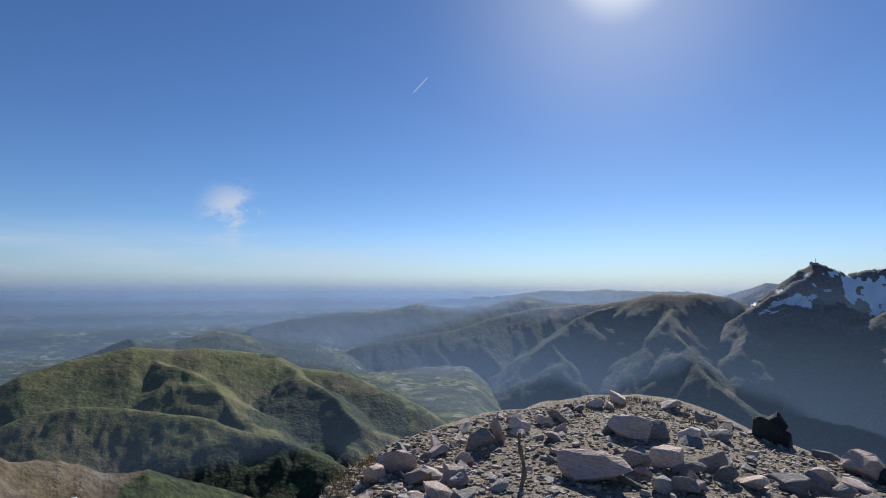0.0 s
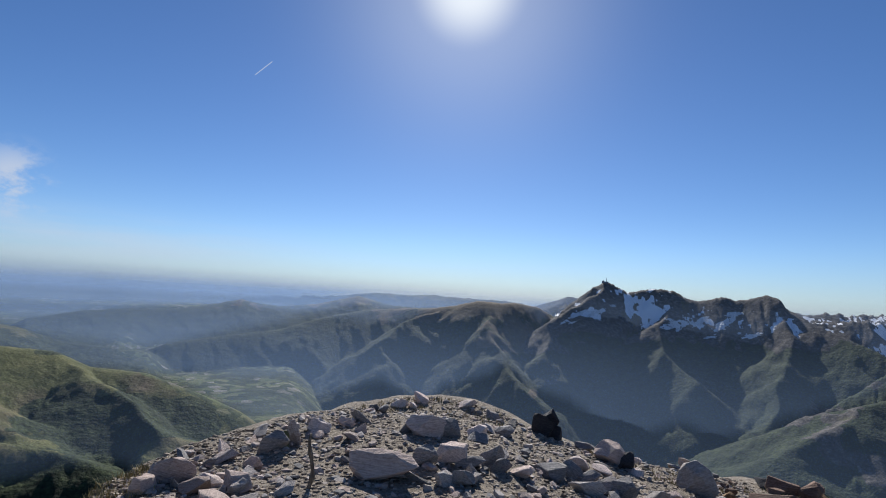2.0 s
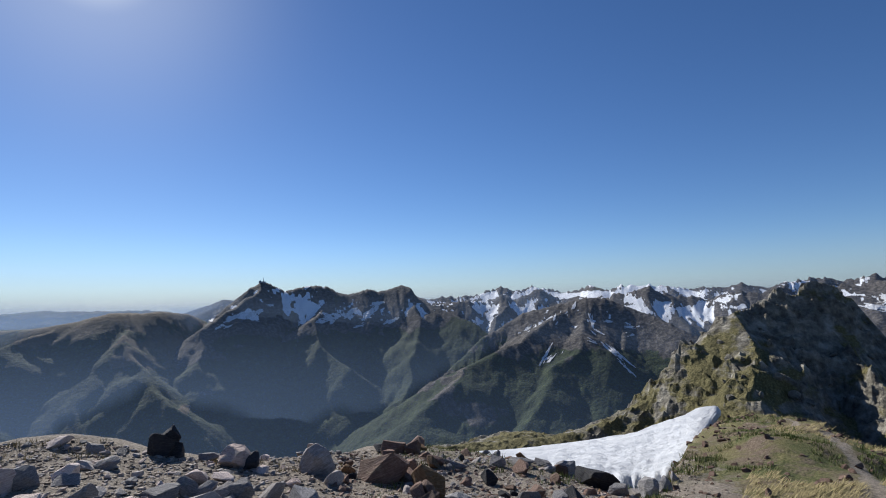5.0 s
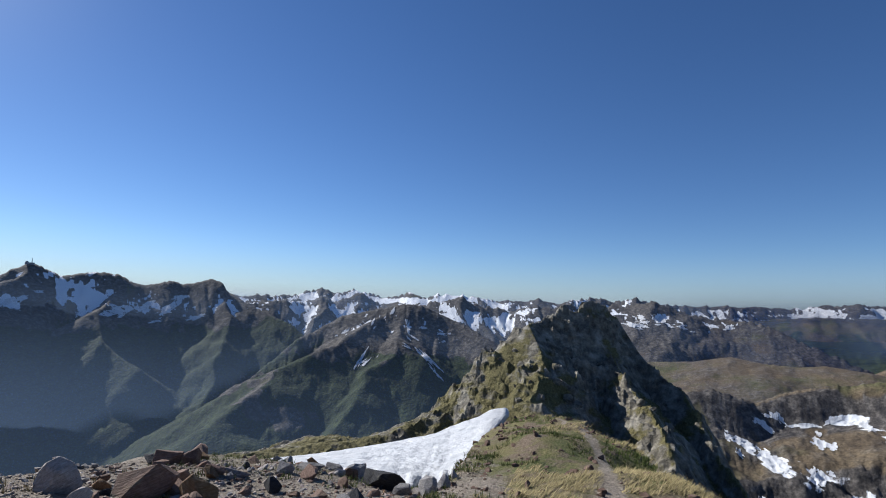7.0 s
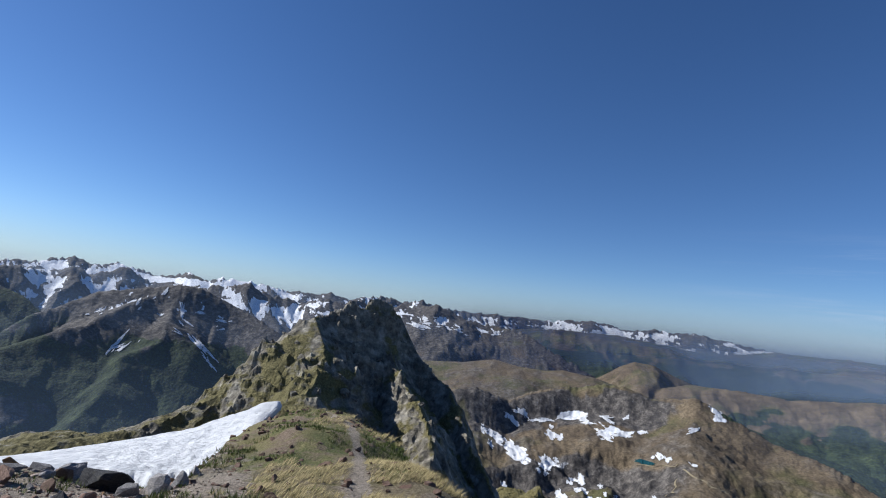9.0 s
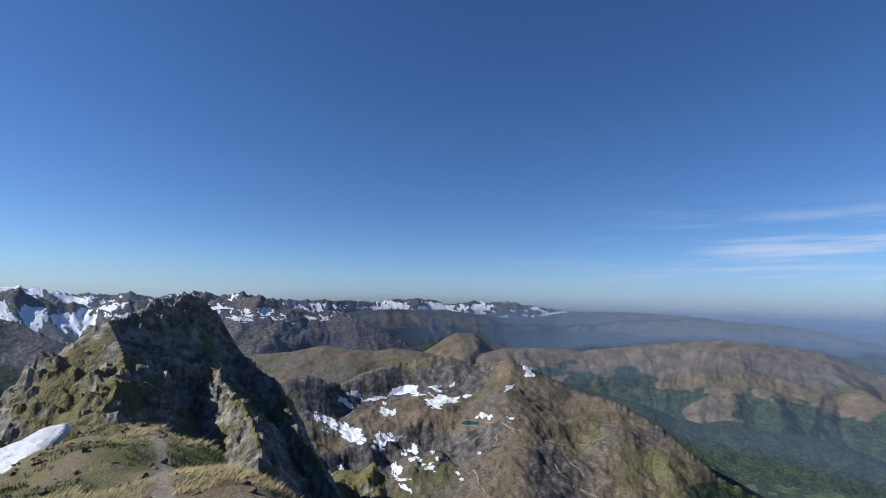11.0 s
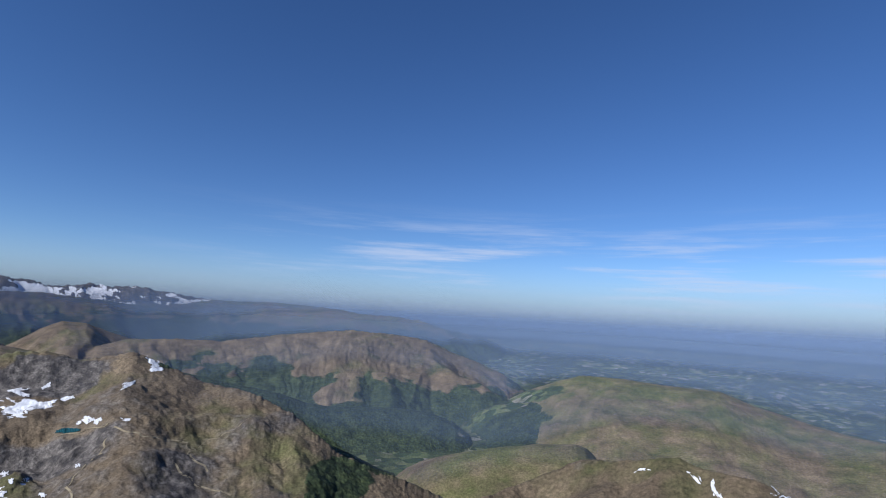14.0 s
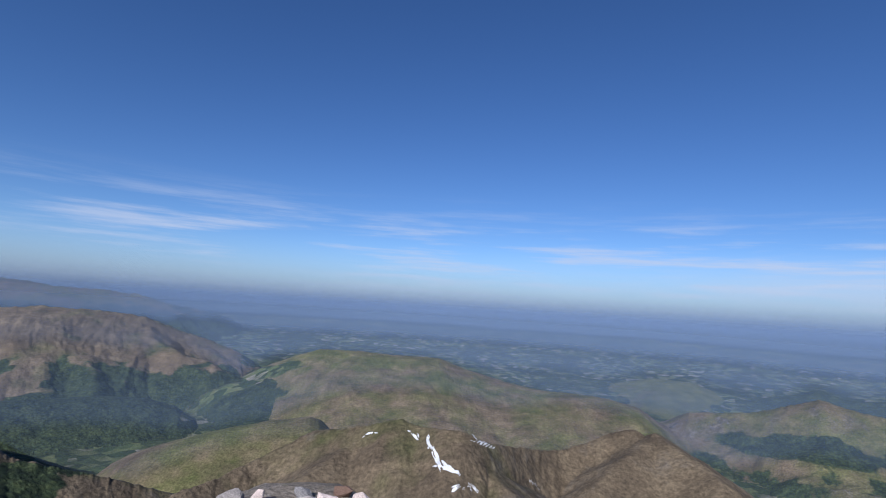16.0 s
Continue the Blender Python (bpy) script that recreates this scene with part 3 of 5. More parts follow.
def terrain(az, r):
    """Heights and ground cover over arrays of bearings and distances."""
    x, y = r * np.sin(np.radians(az)), r * np.cos(np.radians(az))
    el = np.interp(r, [60, 150, 300, 600, 1000, 1600, 2000, 2500, 3000, 3600, 4200, 4850], [-72, -58, -45, -31, -20.5, -13.5, -10.6, -8.0, -5.6, -3.5, -2.0, -1.05])
    deep = np.interp(r, [60, 600, 1000, 1600, 2200, 3000, 4850], [-72, -38, -30, -21, -16, -12, -6])
    inner = smooth(-5, 6, az) * (1 - smooth(116, 134, az))
    z = EYE + r * np.tan(np.radians(el + inner * (deep - el)))
    z = z + 14 * fbm(x / 260, y / 260, 5, 3) * smooth(300, 1200, r) * (1 - 0.75 * smooth(2600, 4600, r))
    shape = z.shape
    cover = {k: np.zeros(shape) for k in ("forest", "snow", "rock", "brown", "field")}
    cover["field"] = smooth(600, 1100, r) * (1 - inner * smooth(1700, 2200, r))
    cover["brown"] = np.full(shape, 0.3)
    cover["forest"] = 0.50 * smooth(-0.1, 0.35, fbm(x / 420, y / 420, 4, 9)) + inner * 0.5
    n1 = fbm(x / 300, y / 300, 6, 21, True)
    n7 = fbm(x / 460 + 0.3 * fbm(x / 300, y / 300, 4, 23), y / 460 + 0.3 * fbm(x / 300, y / 300, 4, 29), 6, 15, True, gain=0.42)
    n2 = fbm(x / 90, y / 90, 5, 33, True)
    n3 = fbm(x / 140, y / 140, 6, 41)
    n4 = fbm(x / 45, y / 45, 5, 57)
    n6 = fbm(x / 420, y / 420, 4, 19)
    n5 = fbm(x / 18, y / 18, 4, 63, True)
    for name, front, back, width, rough, line in RIDGES:
        a, e, d = line.T
        near_cols = np.nonzero((az[0] > a[0] - 22) & (az[0] < a[-1] + 22))[0]
        part_of = (slice(None), slice(near_cols[0], near_cols[-1] + 1))
        az_, r_, z_ = az[part_of], r[part_of], z[part_of]
        n1_, n2_, n3_, n4_, n5_, n6_, n7_ = (q[part_of] for q in (n1, n2, n3, n4, n5, n6, n7))
        off_az = az_ + 1.3 * n3_ * np.minimum(1, np.abs(r_ - np.interp(az_, a, d)) / 150)
        angle, rc = crest_line(az_, line, 0.26 if rough > 1.1 else 0.12 if rough > 0.95 else 0.04, len(name) + int(a[0] + 100))
        plain, rc2 = crest_line(off_az, line, 0.0, 1)
        soft, rc2 = crest_line(off_az, line, 0.0, 1, min(2.6, (a[-1] - a[0]) / 7))
        near = smooth(0, 1, np.abs(r_ - rc) / 480)
        angle = angle + np.minimum(1, np.abs(r_ - rc) / 40) * (plain - angle)
        angle, rc = angle + near * (soft - angle), rc + near * (rc2 - rc)
        out = np.maximum(0, np.maximum(a[0] - az_, az_ - a[-1]))
        crest = EYE + rc * np.tan(np.radians(angle)) - np.radians(out) * rc * (0.36 if name == "cirque" else 0.6)
        gap = r_ - rc
        # spurs and gullies run down the flank
        u = np.radians(az_) * rc + 0.45 * np.abs(gap) * value_noise(az_ / 14.0, r_ / 2500, 77)
        spur = fbm(u / 400 + 0.18 * n3_, gap / 2800 + 7 + 0.1 * n3_, 5, len(name) * 7 + int(a[0] + 200), True, gain=0.4)
        spur = 0.78 * spur + 0.22 * n7_
        rib = fbm(u / 80 + 0.8 * n3_, gap / 800, 5, len(name) * 3 + int(a[0] + 300), True)
        off = np.sqrt(gap * gap + width * width) - width
        if isinstance(front, list):
            cliff = 1 - smooth(109, 119, az_) if name == "cirque" else 1.0
            ahead = cliff * np.interp(off * (1 + 0.3 * n3_), *zip(*front)) * (1 + 0.18 * rough * spur) + (1 - cliff) * (0.24 * off + 26 * (spur - 0.2) * np.tanh(off / 120))
        else:
            ahead = front * off - 55 * rough ** 0.7 * (spur - 0.2) * np.tanh(off / 250) * min(1, d.mean() / 1500) + min(1, d.mean() / 1500) * front * (36 * rough * rib * np.tanh(off / 90) * np.exp(-off / 800))
        fall = np.where(gap < 0, ahead, back * off)
        zz = crest - fall + rough * np.minimum(1, np.abs(gap) / 160) * ((7 * n1_ + 5 * n2_) if not isinstance(front, list) else (11 * n1_ + 12 * n2_)) * min(1, d.mean() / 1500) + rough * (2.5 * n4_ + 1.2 * n5_) * (2.8 if d.mean() < 900 else 1.8 if d.mean() < 1400 else 1.0) * np.minimum(1, 0.35 + np.abs(gap) / 60)
        win = zz > z_
        z_[win] = zz[win]
        tree, snowline, snow, stone, brown = COVER[name]
        forest = smooth(70, -70, zz - tree + 60 * n3_ + 45 * spur + 60 * n6_ + 45 * n4_ - 20)
        cover["forest"][part_of][win] = np.broadcast_to(forest, win.shape)[win]
        streak = 0.55 * fbm(u / 38 + 2 * n3_, gap / 80 + n2_, 5, 87) + 0.75 * fbm(u / 130 + 1.5 * n3_, zz / 17 + n2_, 4, 88)
        white = smooth(-70, 50, zz - snowline) * np.clip(0.5 + 1.25 * (snow - 0.5) - 0.75 * (spur - 0.15) + 0.75 * n3_ + 0.8 * streak - 0.4 * rib - 0.35 * n5_, 0, 1)
        cover["snow"][part_of][win] = np.broadcast_to(np.where(snow > 0, np.minimum(white, 1), 0), win.shape)[win]
        if isinstance(front, list):
            stone = np.where(gap < 0, stone * (0.42 + 0.5 * n1_ + 1.2 * cliff * smooth(285, 305, off) * (1 - smooth(350, 385, off)) + 1.6 * cliff * smooth(-0.25, 0.2, n3_ + 0.6 * n2_) * smooth(6, 22, off) * (1 - smooth(75, 140, off))), stone)
        cover["rock"][part_of][win] = np.broadcast_to(np.clip(stone * (0.7 + 0.6 * spur + 0.6 * rib + 0.4 * n2_), 0, 1), win.shape)[win]
        cover["brown"][part_of][win] = np.broadcast_to(np.clip(brown + 0.6 * n3_ + 0.35 * n4_, 0, 1), win.shape)[win]
        cover["field"][part_of][win] = np.broadcast_to(0.0, win.shape)[win]
    for name, line in SPURS:
        a = [q[0] for q in line]
        near_cols = np.nonzero((az[0] > min(a) - 14) & (az[0] < max(a) + 14))[0]
        part_of = (slice(None), slice(near_cols[0], near_cols[-1] + 1))
        x_, y_, z_ = x[part_of], y[part_of], z[part_of]
        n1_, n2_, n3_, n4_, n5_ = (q[part_of] for q in (n1, n2, n3, n4, n5))
        zz = np.full(z_.shape, -9999.0)
        pts = [polar(b, d, e) for b, e, d in line]
        size = min(1, line[0][2] / 1500)
        steep = 0.74 if name in ("east_massif", "main_peak") else 0.58
        pts[0].z -= 16 * size
        warp_x, warp_y = x_ + 40 * size * n3_, y_ + 40 * size * fbm(x_ / 150, y_ / 150, 4, 45)
        for p, q in zip(pts, pts[1:]):
            dx, dy = q.x - p.x, q.y - p.y
            t = np.clip(((warp_x - p.x) * dx + (warp_y - p.y) * dy) / (dx * dx + dy * dy), 0, 1)
            dist = np.hypot(warp_x - p.x - t * dx, warp_y - p.y - t * dy)
            gully = fbm((t + np.hypot(p.x, p.y) / 400) * math.hypot(dx, dy) / 60 + 0.4 * n2_, dist / 500, 4, 91, True)
            zz = np.maximum(zz, p.z + t * (q.z - p.z) - steep * (np.sqrt(dist * dist + 25) - 5) + 9 * size * gully * np.tanh(dist / 90))
        zz = zz + size * (4 * n1_ + 2.5 * n2_) + 1.5 * n4_
        win = zz > z_
        z_[win] = zz[win]
        tree, snowline, snow, stone, brown = COVER[name]
        cover["forest"][part_of][win] = smooth(60, -60, zz - tree + 60 * n3_ + 30 * n4_)[win]
        cover["snow"][part_of][win] = np.where(snow > 0, smooth(-70, 50, zz - snowline) * np.clip(0.5 + 1.25 * (snow - 0.5) + 0.9 * n3_ - 0.5 * n2_, 0, 1), 0)[win]
        cover["rock"][part_of][win] = np.clip(stone * (0.7 + 0.7 * n2_ + 0.5 * n1_), 0, 1)[win]
        cover["brown"][part_of][win] = np.clip(brown + 0.6 * n3_ + 0.35 * n4_, 0, 1)[win]
        cover["field"][part_of][win] = 0.0
    # snow lies in hollows and leaves the ribs bare
    wide = np.pad(z, ((3, 3), (7, 7)), "edge").cumsum(0).cumsum(1)
    wide = np.pad(wide, ((1, 0), (1, 0)))
    mean = (wide[7:, 15:] - wide[:-7, 15:] - wide[7:, :-15] + wide[:-7, :-15]) / 105
    cover["snow"] = np.where(cover["snow"] > 0, np.clip(cover["snow"] + 0.45 * np.tanh((mean - z) / 7), 0, 1), 0)
    view = np.degrees(np.arctan2(z - EYE, r))
    for a, e, wa, we, amount in WOODS:
        spot = np.clip(2.0 - 1.8 * np.hypot((az - a + (1.6 * n3 + 0.9 * n4) * min(2.0, wa)) / wa, (view - e + (0.5 * n1 + 0.35 * n4) * we) / we), 0, 1)
        cover["forest"] = np.clip(cover["forest"] + amount * spot * 1.3, 0, 1)
    for a, e, wa, we, amount in SNOWY:
        spot = np.clip(1.5 - 1.3 * np.hypot((az - a + 0.8 * n3) / wa, (view - e + 0.3 * n1) / we), 0, 1)
        drift = np.clip(amount + 0.5 * fbm(x / 34 + n3, y / 34, 5, 131) - 0.34 * n2 + 0.3 * np.tanh((mean - z) / 5), 0, 1)
        cover["snow"] = np.where(r > 700, np.maximum(cover["snow"], spot * drift), cover["snow"])
    # farmed valley floors between the woods
    for line, wide in VALLEYS:
        far = np.full(shape, 99.0)
        for (a0, e0), (a1, e1) in zip(line, line[1:]):
            t = np.clip(((az - a0) * (a1 - a0) + (view - e0) * (e1 - e0)) / ((a1 - a0) ** 2 + (e1 - e0) ** 2), 0, 1)
            far = np.minimum(far, np.hypot(az - a0 - t * (a1 - a0), 1.6 * (view - e0 - t * (e1 - e0))))
        floor = np.where(r > 900, np.clip(1.5 - far / wide + 0.8 * n4 + 0.5 * n3, 0, 1), 0)
        cover["field"], cover["forest"] = np.maximum(cover["field"], floor), cover["forest"] * (1 - floor)
        cover["rock"] = cover["rock"] * (1 - floor)
    return x, y, z, cover


def sheet(name, x, y, z, mat, closed=False):
    """A grid mesh from 2-D arrays of places."""
    rows, cols = x.shape
    me = bpy.data.meshes.new(name)
    co = np.stack([x, y, z], -1).reshape(-1, 3).astype(np.float32)
    i = np.arange(rows * cols).reshape(rows, cols)
    if closed:
        i = np.concatenate([i, i[:, :1]], 1)
    q = np.stack([i[:-1, :-1], i[:-1, 1:], i[1:, 1:], i[1:, :-1]], -1).reshape(-1, 4)
    me.vertices.add(len(co))
    me.vertices.foreach_set("co", co.ravel())
    me.loops.add(q.size)
    me.loops.foreach_set("vertex_index", q.ravel().astype(np.int32))
    me.polygons.add(len(q))
    me.polygons.foreach_set("loop_start", np.arange(0, q.size, 4, dtype=np.int32))
    me.polygons.foreach_set("use_smooth", np.ones(len(q), bool))
    me.update(calc_edges=True)
    me.materials.append(mat)
    return new(name, me)


def attribute(ob, name, values):
    at = ob.data.attributes.new(name, "FLOAT", "POINT")
    at.data.foreach_set("value", values.astype(np.float32).ravel())


AZ = np.concatenate([np.arange(-54, 220, 0.11), np.arange(228, 298, 2.0)])
RR = np.concatenate([np.geomspace(60, 500, 50), np.geomspace(510, 4850, 330)])
r_grid, az_grid = np.meshgrid(RR, AZ, indexing="ij")
gx, gy, gz, cover = terrain(az_grid, r_grid)
ground = sheet("ground", gx[:, ::-1], gy[:, ::-1], gz[:, ::-1], landscape_material(), True)
for key, val in cover.items():
    attribute(ground, key, val[:, ::-1])
tagged(ground, "mountain ranges, forested valleys and hazy farmed plain below the summit", "landscape", kind="structure")

# ---- summer haze put into colour: bluish see-through sheets round the summit, thinner with height ----


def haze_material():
    m = bpy.data.materials.new("haze_stand_in")
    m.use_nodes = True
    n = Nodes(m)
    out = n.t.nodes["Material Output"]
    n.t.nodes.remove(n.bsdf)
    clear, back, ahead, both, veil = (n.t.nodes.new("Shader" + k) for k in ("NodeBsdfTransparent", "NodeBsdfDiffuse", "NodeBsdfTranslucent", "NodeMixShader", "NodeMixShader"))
    # the blue of scattered light is painted as the sheets' own colour
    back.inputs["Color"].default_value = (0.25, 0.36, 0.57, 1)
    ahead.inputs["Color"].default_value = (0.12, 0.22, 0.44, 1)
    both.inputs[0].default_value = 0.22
    level = n.t.nodes.new("ShaderNodeCombineXYZ")  # normal forced upright so the sheets look equally bright on every bearing
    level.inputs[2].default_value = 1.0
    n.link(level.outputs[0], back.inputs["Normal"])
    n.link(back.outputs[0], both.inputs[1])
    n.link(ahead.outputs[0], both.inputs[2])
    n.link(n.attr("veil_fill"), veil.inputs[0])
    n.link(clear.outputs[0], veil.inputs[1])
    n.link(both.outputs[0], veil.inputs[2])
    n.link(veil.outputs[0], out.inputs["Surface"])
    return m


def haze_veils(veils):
    """Upright see-through sheets standing in for hazy air round the summit, one behind the other; each thins out
    upwards and where it meets the ground.
    """
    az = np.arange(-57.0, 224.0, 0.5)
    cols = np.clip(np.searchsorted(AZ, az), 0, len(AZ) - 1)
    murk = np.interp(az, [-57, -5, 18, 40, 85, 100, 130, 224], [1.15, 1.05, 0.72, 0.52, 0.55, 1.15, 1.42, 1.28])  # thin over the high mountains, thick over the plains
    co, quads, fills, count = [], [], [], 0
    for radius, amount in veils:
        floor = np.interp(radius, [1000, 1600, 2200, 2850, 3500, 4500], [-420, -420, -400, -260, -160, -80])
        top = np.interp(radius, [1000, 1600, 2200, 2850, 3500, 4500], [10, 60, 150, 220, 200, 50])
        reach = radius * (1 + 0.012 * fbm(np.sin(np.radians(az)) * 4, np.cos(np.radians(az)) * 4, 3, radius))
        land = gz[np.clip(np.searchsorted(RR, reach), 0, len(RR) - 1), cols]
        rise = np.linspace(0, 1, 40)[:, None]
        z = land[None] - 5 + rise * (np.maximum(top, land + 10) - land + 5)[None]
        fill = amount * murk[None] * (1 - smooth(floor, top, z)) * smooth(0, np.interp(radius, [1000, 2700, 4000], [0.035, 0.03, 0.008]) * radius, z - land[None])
        x, y = np.broadcast_to(reach * np.sin(np.radians(az)), z.shape), np.broadcast_to(reach * np.cos(np.radians(az)), z.shape)
        rows, n = z.shape
        i = count + np.arange(rows - 1)[:, None] * n + np.arange(n - 1)[None]
        co.append(np.stack([x, y, z], -1).reshape(-1, 3))
        fills.append(fill.ravel())
        quads.append(np.stack([i, i + 1, i + n + 1, i + n], -1).reshape(-1, 4))
        count += rows * n
    co, quads = np.concatenate(co).astype(np.float32), np.concatenate(quads)
    me = bpy.data.meshes.new("haze")
    me.vertices.add(len(co))
    me.vertices.foreach_set("co", co.ravel())
    me.loops.add(quads.size)
    me.loops.foreach_set("vertex_index", quads.ravel().astype(np.int32))
    me.polygons.add(len(quads))
    me.polygons.foreach_set("loop_start", np.arange(0, quads.size, 4, dtype=np.int32))
    me.update(calc_edges=True)
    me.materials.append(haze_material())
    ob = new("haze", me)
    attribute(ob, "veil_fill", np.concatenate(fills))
    return ob


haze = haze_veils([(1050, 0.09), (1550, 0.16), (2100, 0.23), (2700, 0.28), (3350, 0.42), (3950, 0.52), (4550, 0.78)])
tagged(haze, "bluish see-through sheets standing in for summer haze over the valleys", "haze", kind="structure")

# ---- the summit: stony ground, snowfield and crag ----


def summit_height(az, r):
    """Height of the summit ground; the trodden top is at 0."""
    x, y = r * np.sin(np.radians(az)), r * np.cos(np.radians(az))
    edge = np.interp(az, [-180.0, -61.1, -31.0, -22.0, -18.0, -11.9, -5.9, 0.2, 8.3, 12.4, 19.6, 25.6, 30.7, 35.9, 42.2, 60.9, 76.0, 86.0, 93.0, 100.0, 131.6, 147.1, 154.3, 160.4, 166.6, 174.8, 180.0], [2.8, 2.6, 2.8, 3.6, 4.7, 5.6, 6.4, 7.1, 8.3, 8.4, 7.7, 7.3, 7.0, 7.2, 8.6, 9.2, 13, 9.5, 8.0, 6.0, 3.8, 4.6, 5.8, 6.2, 6.3, 5.2, 2.8])
    steep = np.interp(az, [-180.0, -31.0, -18.0, 19.6, 33.8, 42.2, 52.6, 67.0, 77.0, 83.0, 88.0, 93.0, 98.0, 107.0, 152.3, 160.4, 168.6, 180.0], [1.1, 1.2, 0.9, 0.7, 0.6, 0.36, 0.33, 0.31, 0.19, 0.18, 0.24, 0.31, 0.42, 0.9, 0.8, 0.5, 0.6, 1.1])
    lead = np.interp(az, [19.6, 42.2, 55.7, 69.0, 79.0, 93.0, 106.0, 141.9], [0.0, 0.12, 0.165, 0.185, 0.15, 0.12, 0.10, 0.035]) * np.maximum(0, np.minimum(r, edge) - 2.5)
    over = np.maximum(0, r - edge)
    z = -lead - steep * (np.sqrt(over * over + 1.2) - 1.1) - 0.02 * np.maximum(0, r - 25) ** 1.5 * smooth(50, 30, az)
    brink = np.interp(az, [-180.0, 76.9, 77.0, 79.0, 83.4, 88.7, 91.7, 96.0, 101.0, 101.1, 180.0], [200, 200, 60, 44, 26, 16, 12, 9, 8, 200, 200])
    z = z - 1.3 * (np.sqrt(np.maximum(0, r - brink) ** 2 + 1) - 1)
    z = z + 0.10 * fbm(x / 2.2, y / 2.2, 5, 5) + 0.05 * fbm(x / 0.5, y / 0.5, 4, 6) + (0.25 * fbm(x / 9, y / 9, 3, 8) + 0.22 * fbm(x / 3.6, y / 3.6, 4, 14, True) + 0.16 * fbm(x / 1.8, y / 1.8, 4, 12)) * smooth(5, 14, r)
    return z


CRAG = [  # bearing, height angle, distance, slope of the flanks
    [(77.2, -1.5, 58, 0.95), (75.5, -3.2, 57, 0.9), (73.4, -6.1, 56, 0.8), (71.3, -8.5, 55, 0.7), (68.1, -10.6, 52, 0.55), (64.5, -13.0, 48, 0.4), (62.2, -14.0, 46, 0.3), (57.5, -14.5, 44, 0.25), (52.5, -15.1, 42, 0.25), (48.0, -15.3, 40, 0.3), (45.0, -16.5, 39, 0.4)],
    [(77.2, -1.5, 58, 0.9), (78.6, -4.2, 54, 0.95), (79.0, -6.4, 51, 0.95), (78.0, -8.7, 47, 0.7), (77.2, -11.2, 42, 0.45)],
    [(77.2, -1.5, 58, 1.2), (79.2, -0.9, 60, 1.2), (81.0, -0.6, 61, 1.2), (83.2, 0.1, 63, 1.3), (84.8, 0.4, 65, 1.4), (86.2, -0.5, 66, 1.8)],
    [(86.2, -0.7, 66, 1.8), (88.1, -3.6, 64, 1.9), (90.0, -5.9, 62, 1.9), (92.2, -7.1, 60, 1.8), (93.3, -9.1, 57, 1.9), (94.3, -11.5, 54, 1.9), (96.1, -14.1, 50, 1.7), (97.8, -16.4, 47, 1.5), (99.5, -18.6, 44, 1.3)],
    [(84.0, -2.6, 62, 1.5), (86.2, -5.6, 58, 1.3), (88.5, -8.5, 52, 1.15), (90.6, -11.4, 47, 1.15), (91.6, -14.2, 43, 1.1)],
]


def crag_height(x, y):
    best = np.full(x.shape, -40.0)
    wild = 1 + 0.35 * fbm(x / 7, y / 7, 3, 201)
    for line in CRAG:
        pts = [(polar(a, d, e), slope) for a, e, d, slope in line]
        for (p, s0), (q, s1) in zip(pts, pts[1:]):
            dx, dy = q.x - p.x, q.y - p.y
            t = np.clip(((x - p.x) * dx + (y - p.y) * dy) / (dx * dx + dy * dy), 0, 1)
            dist = np.hypot(x - p.x - t * dx, y - p.y - t * dy)
            best = np.maximum(best, p.z + t * (q.z - p.z) - (s0 + t * (s1 - s0)) * wild * dist)
    return best


def stony_material():
    m = material("stony_soil", 0.95)
    n = Nodes(m)
    fine, mid, big = n.noise(22, 8, 0.7), n.noise(3.0, 8, 0.65), n.noise(0.35, 6, 0.6)
    soil = n.ramp(fine, [(0.3, (0.13, 0.107, 0.08)), (0.5, (0.31, 0.26, 0.205)), (0.72, (0.54, 0.47, 0.39))])
    turf = n.ramp(fine, [(0.3, (0.085, 0.078, 0.030)), (0.52, (0.20, 0.178, 0.078)), (0.75, (0.36, 0.31, 0.155))])
    col = n.mix(n.ramp(n.math("ADD", n.math("MULTIPLY", n.attr("turf"), 1.0), n.math("MULTIPLY", n.math("SUBTRACT", mid, 0.5), 1.6)), [(0.42, 0), (0.62, 1)]), soil, turf)
    lush = n.math("MULTIPLY", n.ramp(n.noise(0.55, 5, 0.65), [(0.48, 0), (0.60, 1)]), n.attr("turf"))
    col = n.mix(n.math("MULTIPLY", lush, 0.75), col, n.ramp(fine, [(0.3, (0.04, 0.055, 0.016)), (0.55, (0.10, 0.125, 0.038)), (0.75, (0.18, 0.19, 0.07))]))
    bare = n.math("MULTIPLY", n.ramp(n.noise(0.8, 6, 0.7), [(0.48, 0), (0.58, 1)]), n.attr("turf"))
    col = n.mix(bare, col, n.ramp(fine, [(0.3, (0.08, 0.058, 0.042)), (0.5, (0.20, 0.15, 0.105)), (0.72, (0.36, 0.28, 0.21))]))
    n.colour(col)
    n.bump(n.math("ADD", fine, n.math("MULTIPLY", mid, 2.0)), 0.9, 0.09)
    return m


